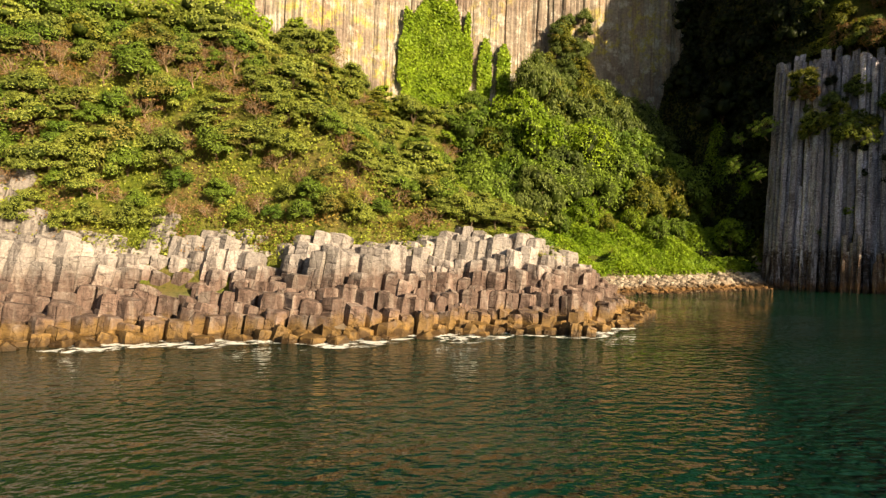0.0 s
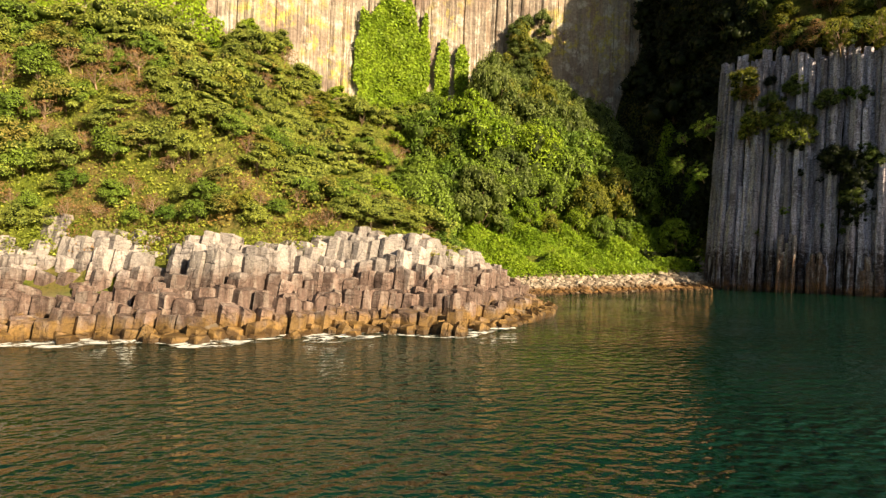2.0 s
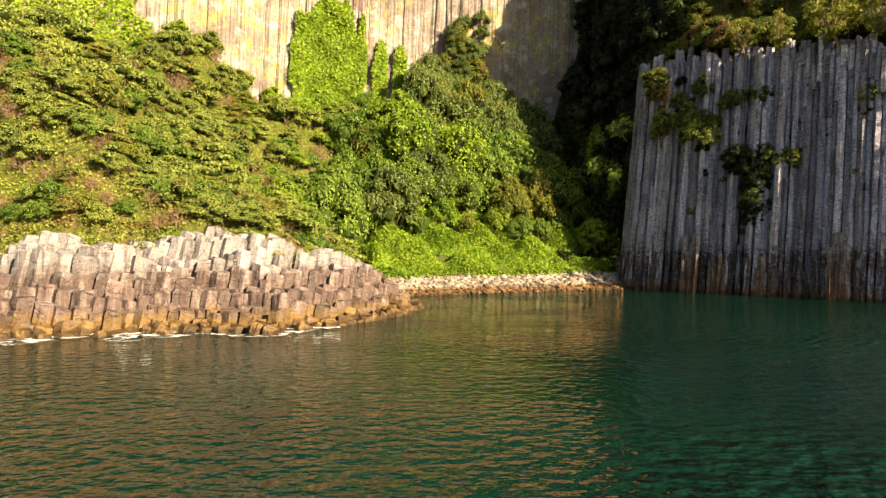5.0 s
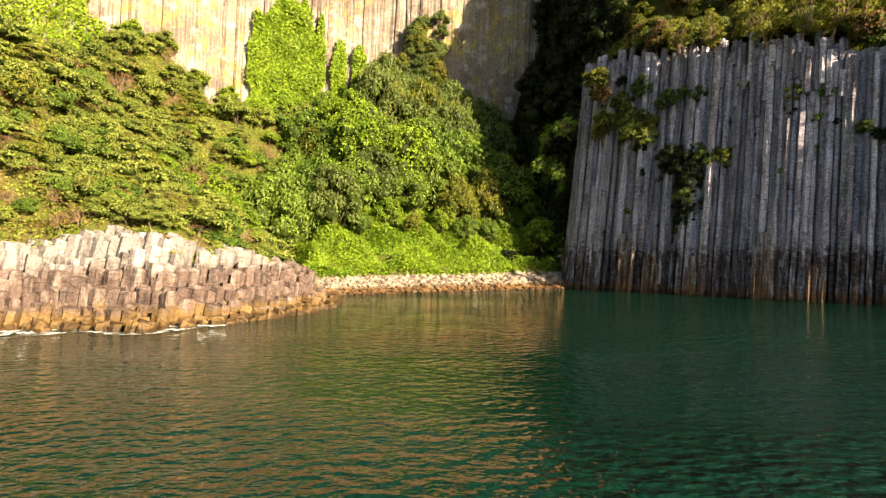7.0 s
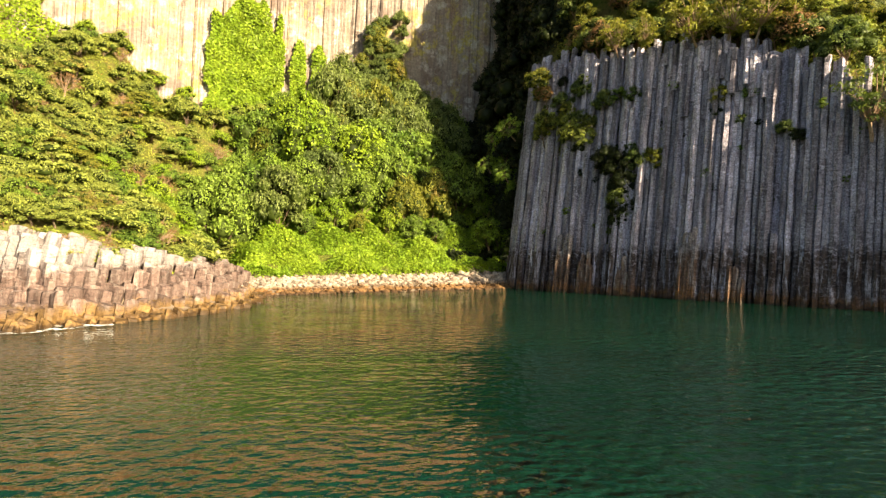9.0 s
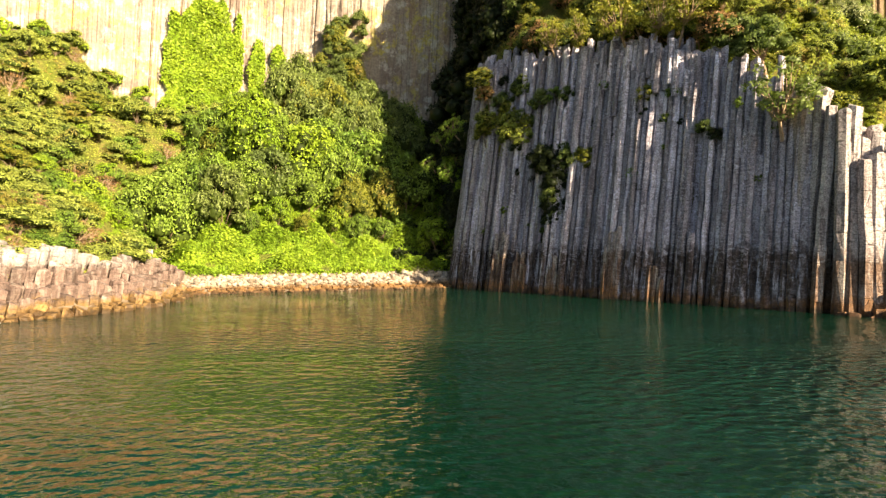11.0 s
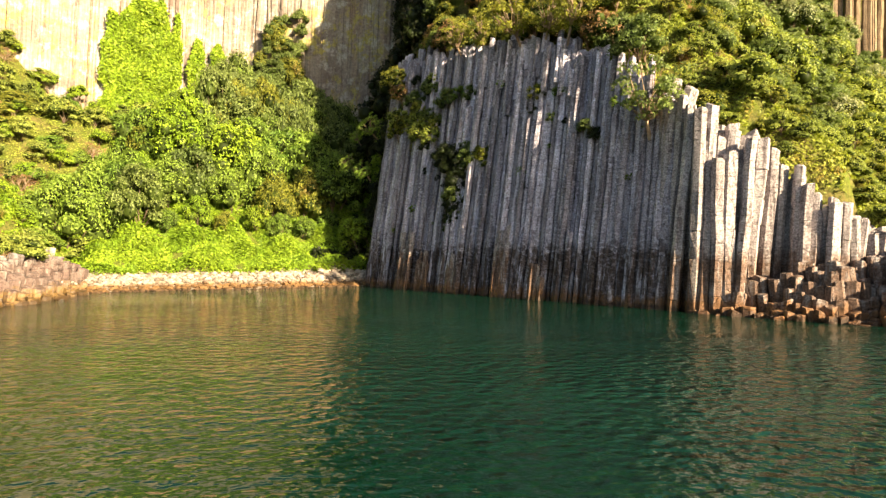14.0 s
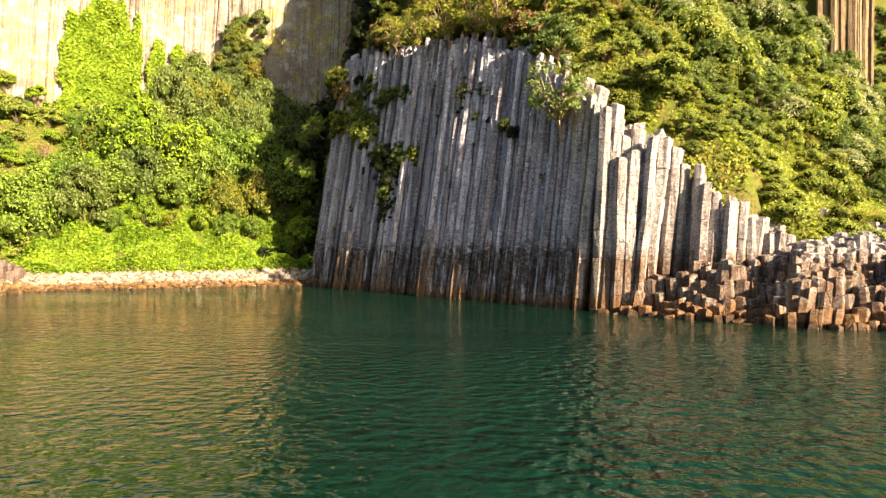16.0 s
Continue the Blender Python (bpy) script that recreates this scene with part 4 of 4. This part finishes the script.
tagged(new("gully_creeper", cloud_mesh("gully_creeper", v, f, M_SHADED)), "creepers hanging down the gully's side, near black to paint its shade", "creeper", kind="stuff")
for x, y, w in ((29.6, 62.3, 3.0), (30.6, 63.2, 2.6)):
    plant("gully_tree", "light-leaved tree catching the sun at the gully's mouth", "canopy", M_LIME, x, y, ground_at(x, y) + 1.0, w, w * 1.1, M_BARK, "tree", "trees in the gully", lean=(-0.35, -0.3))
for x, y, z, w in ((30.8, 58.9, 15.4, 2.6), (30.1, 58.8, 11.2, 2.2), (28.4, 59.6, 12.2, 2.0), (29.0, 60.2, 15.0, 1.6)):
    plant("gully_tree", "light-leaved branches reaching out of the shaded gully", "gnarled", M_BROAD, x + 1.2, y + 0.8, z - 0.8, w * 1.2, w, M_BARK, "tree", "trees in the gully", lean=(-0.7, -0.4))
for i in range(46):
    f = i / 45
    x, z = 13.0 + 5.5 * f + RNG.uniform(-4.4, 3.4) * (1.15 - 0.6 * f), 16 + 18 * f
    w = RNG.uniform(2.8, 4.4) * (1.15 - 0.6 * f)
    plant("ledge_bush", "dark green bush climbing a cleft in the high cliff", "shrub", (M_DEEP, M_DEEP, M_RUST, M_DEEP)[i % 4], x, float(wall_line(x)) - 0.9 - 1.5 * (1 - f), z - 0.5, w, w * 1.2, group="bushes on the high cliff", lean=(0, -0.35))
for i in range(28):
    f = (i + RNG.uniform(0, 1)) / 28
    x, y = 11.0 + 15 * f, RNG.uniform(71, 79)
    top, low = 32.0 - 7 * f - 0.6 * (79 - y) + RNG.uniform(-2.5, 0.5), ground_at(x, y) - 0.3
    w = RNG.uniform(4.6, 6.4)
    plant("leafy_tree", "tall dark green tree below the cleft in the high cliff", "tree", (M_DEEP, M_DEEP, M_BROAD, M_DEEP, M_RUST, M_DEEP)[i % 6], x, y, low, w, max(top - low, w), category="tree", group="trees in the cove")
for x, z, w in ((-13.5, 26.5, 3.0), (-16.8, 28.8, 2.6), (-10.5, 23.5, 3.0), (-7.5, 22.5, 2.6), (9.8, 23.0, 3.0), (-20.0, 25.0, 3.5)):
    plant("ledge_bush", "green bush at the foot of the high cliff", "shrub", M_LIME, x, float(wall_line(x)) - 1.2, z - 0.5, w, w, group="bushes on the high cliff", lean=(0, -0.35))


def ivy(label, spans, seed):
    """Ivy on the high cliff: spans of x0, x1, bottom, top at the middle, top at the sides."""
    r = np.random.default_rng(seed)
    cs = []
    for x0, x1, low, mid, sides, n in spans:
        x, z = r.uniform(x0, x1, n), r.uniform(low, mid, n)
        u = np.abs((x - (x0 + x1) / 2) / (x1 - x0) * 2) * (1 + 0.22 * lumps(z, 0 * z, 1.1, seed + 2))
        top = mid + (sides - mid) * u ** 1.4 + 1.2 * lumps(x * 3, 0 * x, 1.0, seed)
        keep = (z < top) & (u < 1)
        x, z = x[keep], z[keep]
        cs.append(np.stack([x + 0.04 * (z - 28), wall_line(x) - 1.0 - r.uniform(0, 0.9, len(x)) * (0.6 + 0.4 * lumps(x, z, 0.7, 2)) + 0.7 * lumps(x, 0 * x, 2.6, 4) + 0.03 * (z - 40), z], -1))
    c = np.concatenate(cs)
    v, f = leaf_cloud(c, np.tile([0.0, -1.0, 0.2], (len(c), 1)), 0.21, r, 0.5)
    tagged(new("ivy", cloud_mesh("ivy", v, f, M_LIME)), label, "ivy", kind="stuff")


ivy("bright yellow-green ivy climbing the high cliff", [(-5.6, 3.8, 18, 37, 31, 24000), (4.6, 6.4, 20, 31.5, 29, 3200), (7.2, 8.9, 20, 31.0, 29, 2800)], 3)
ivy("curtain of bright ivy over the high cliff's shoulder", [(-44, -19.3, 26, 56, 46, 36000)], 5)


# ---- loose rock at the point ----
def chunk(x, y, z, length, w, rx, ry, rz):
    ob = new("rock_block", column_mesh(length, int(x * 10) + int(z * 10), M_CORNER, 0.0))
    ob.matrix_basis = pose(x, y, z + (0.35 if length < 2 else -0.25), rx, ry, rz) @ Matrix.Diagonal((w, w, 1, 1))
    tagged(ob, "pale broken basalt block lodged on the columns", "rock", "blocks on the point")


for row in ((54.75, 35.1, 12.3, 3.7, 0.85, -2, 6, 10), (57.1, 35.3, 10.1, 0.8, 0.8, 20, -35, 0), (56.8, 35.0, 9.8, 0.9, 0.85, 8, 10, 40), (57.7, 35.2, 9.5, 0.8, 0.7, -25, 30, 20),
            (58.2, 34.9, 8.9, 0.9, 0.75, 10, 32, 70), (56.0, 35.2, 11.2, 2.2, 0.8, 0, 8, 30), (54.3, 36.9, 13.2, 0.8, 0.9, 15, 12, 0), (53.6, 37.6, 14.0, 0.8, 0.9, 20, -15, 50)):
    chunk(*row)


# ---- foam ----
def foam(line, inner, outer, name, seed):
    verts, faces = [], []
    pts, r = list(along(line, 0.25)), np.random.default_rng(seed)
    for x, y, nx, ny in pts:
        w = outer * max(0.12, 0.5 + 0.5 * math.sin(x * 0.9 + seed) * math.sin(x * 0.37 + 1))
        for j in range(6):
            d = inner - (inner + w) * j / 5
            z = 0.012 + (0.07 * r.uniform(0, 1) ** 2 * max(0.0, math.sin(x * 0.8 + seed)) if 0 < j < 5 else 0)
            verts.append((x + nx * d + r.uniform(-0.06, 0.06), y + ny * d + r.uniform(-0.08, 0.08), z))
    for i in range(len(pts) - 1):
        faces += [(6 * i + j, 6 * i + j + 1, 6 * i + j + 7, 6 * i + j + 6) for j in range(5)]
    tagged(mesh_object(name, verts, faces, M_FOAM), "thin white foam washing against the rocks", "foam", kind="stuff")


foam(HEADLAND[1:10], 1.4, 2.1, "foam", 1)


# ---- far hillside beyond the point ----
far_cliff = empty("far_cliff", "distant sunlit cliff of ochre basalt columns", "cliff")
for x in np.cumsum(RNG.uniform(0.8, 2.2, 11)) + 168:
    w = RNG.uniform(1.5, 2.4)
    link("basalt_column", column(70.0, M_FAR, 9.0), far_cliff, leaning(x, 206 + RNG.uniform(-1, 1), 122 + RNG.uniform(-4, 4), 0.02, 0.02, RNG.uniform(0, 360), w, w))
# The far slope's shade is put into the deeper leaf colour.
for x, y in scatter(110, 181, 206, 203, 215, 0.75, lambda x, y: x > 0):
    w = RNG.uniform(5, 8)
    plant("hill_tree", "tree on the far hillside, deep green to stand for its shade", "canopy", M_DEEP, x, y, ground_at(x, y) - 1, w, w * RNG.uniform(0.9, 1.3), category="tree", group="trees on the far hillside")
cover("far_forest", "distant forest on the hillside, its shade put into deep green leaves", M_DEEP, 50000, 60, 240, 88, 202, lambda x, y: (x > 0.4 * y + 25) & (x < 1.0 * y + 30), 4.0, 0.7, 9)


for x, y, w, tall in ((20.8, 63.2, 4.6, 6.5), (5.8, 66.5, 6.0, 7.5), (12.5, 68.5, 5.0, 6.5)):
    plant("leafy_tree", "olive-brown tree among the green ones in the cove", "tree", M_RUST, x, y, ground_at(x, y) - 0.3, w, tall, category="tree", group="trees in the cove")


# ---- tufts among the upper columns ----
r = np.random.default_rng(21)
x, y = r.uniform(-32, 8, 90000), r.uniform(18, 38, 90000)
s, _ = side(HEADLAND, x, y)
keep = (s > 4.6) & (s < 8) & (lumps(x, y, 1.1, 4) + 0.45 * (s - 6.0) > 0.15)
x, y, s = x[keep], y[keep], s[keep]
v, f = leaf_cloud(np.stack([x, y, bench(x, s) + r.uniform(-0.3, 0.5, len(x))], -1), np.tile([0.0, -0.4, 1.0], (len(x), 1)), 0.08, r, 0.6)
tagged(new("rock_tufts", cloud_mesh("rock_tufts", v, f, M_COVER)), "yellow-green and rusty tufts between the upper columns", "undergrowth", kind="stuff")
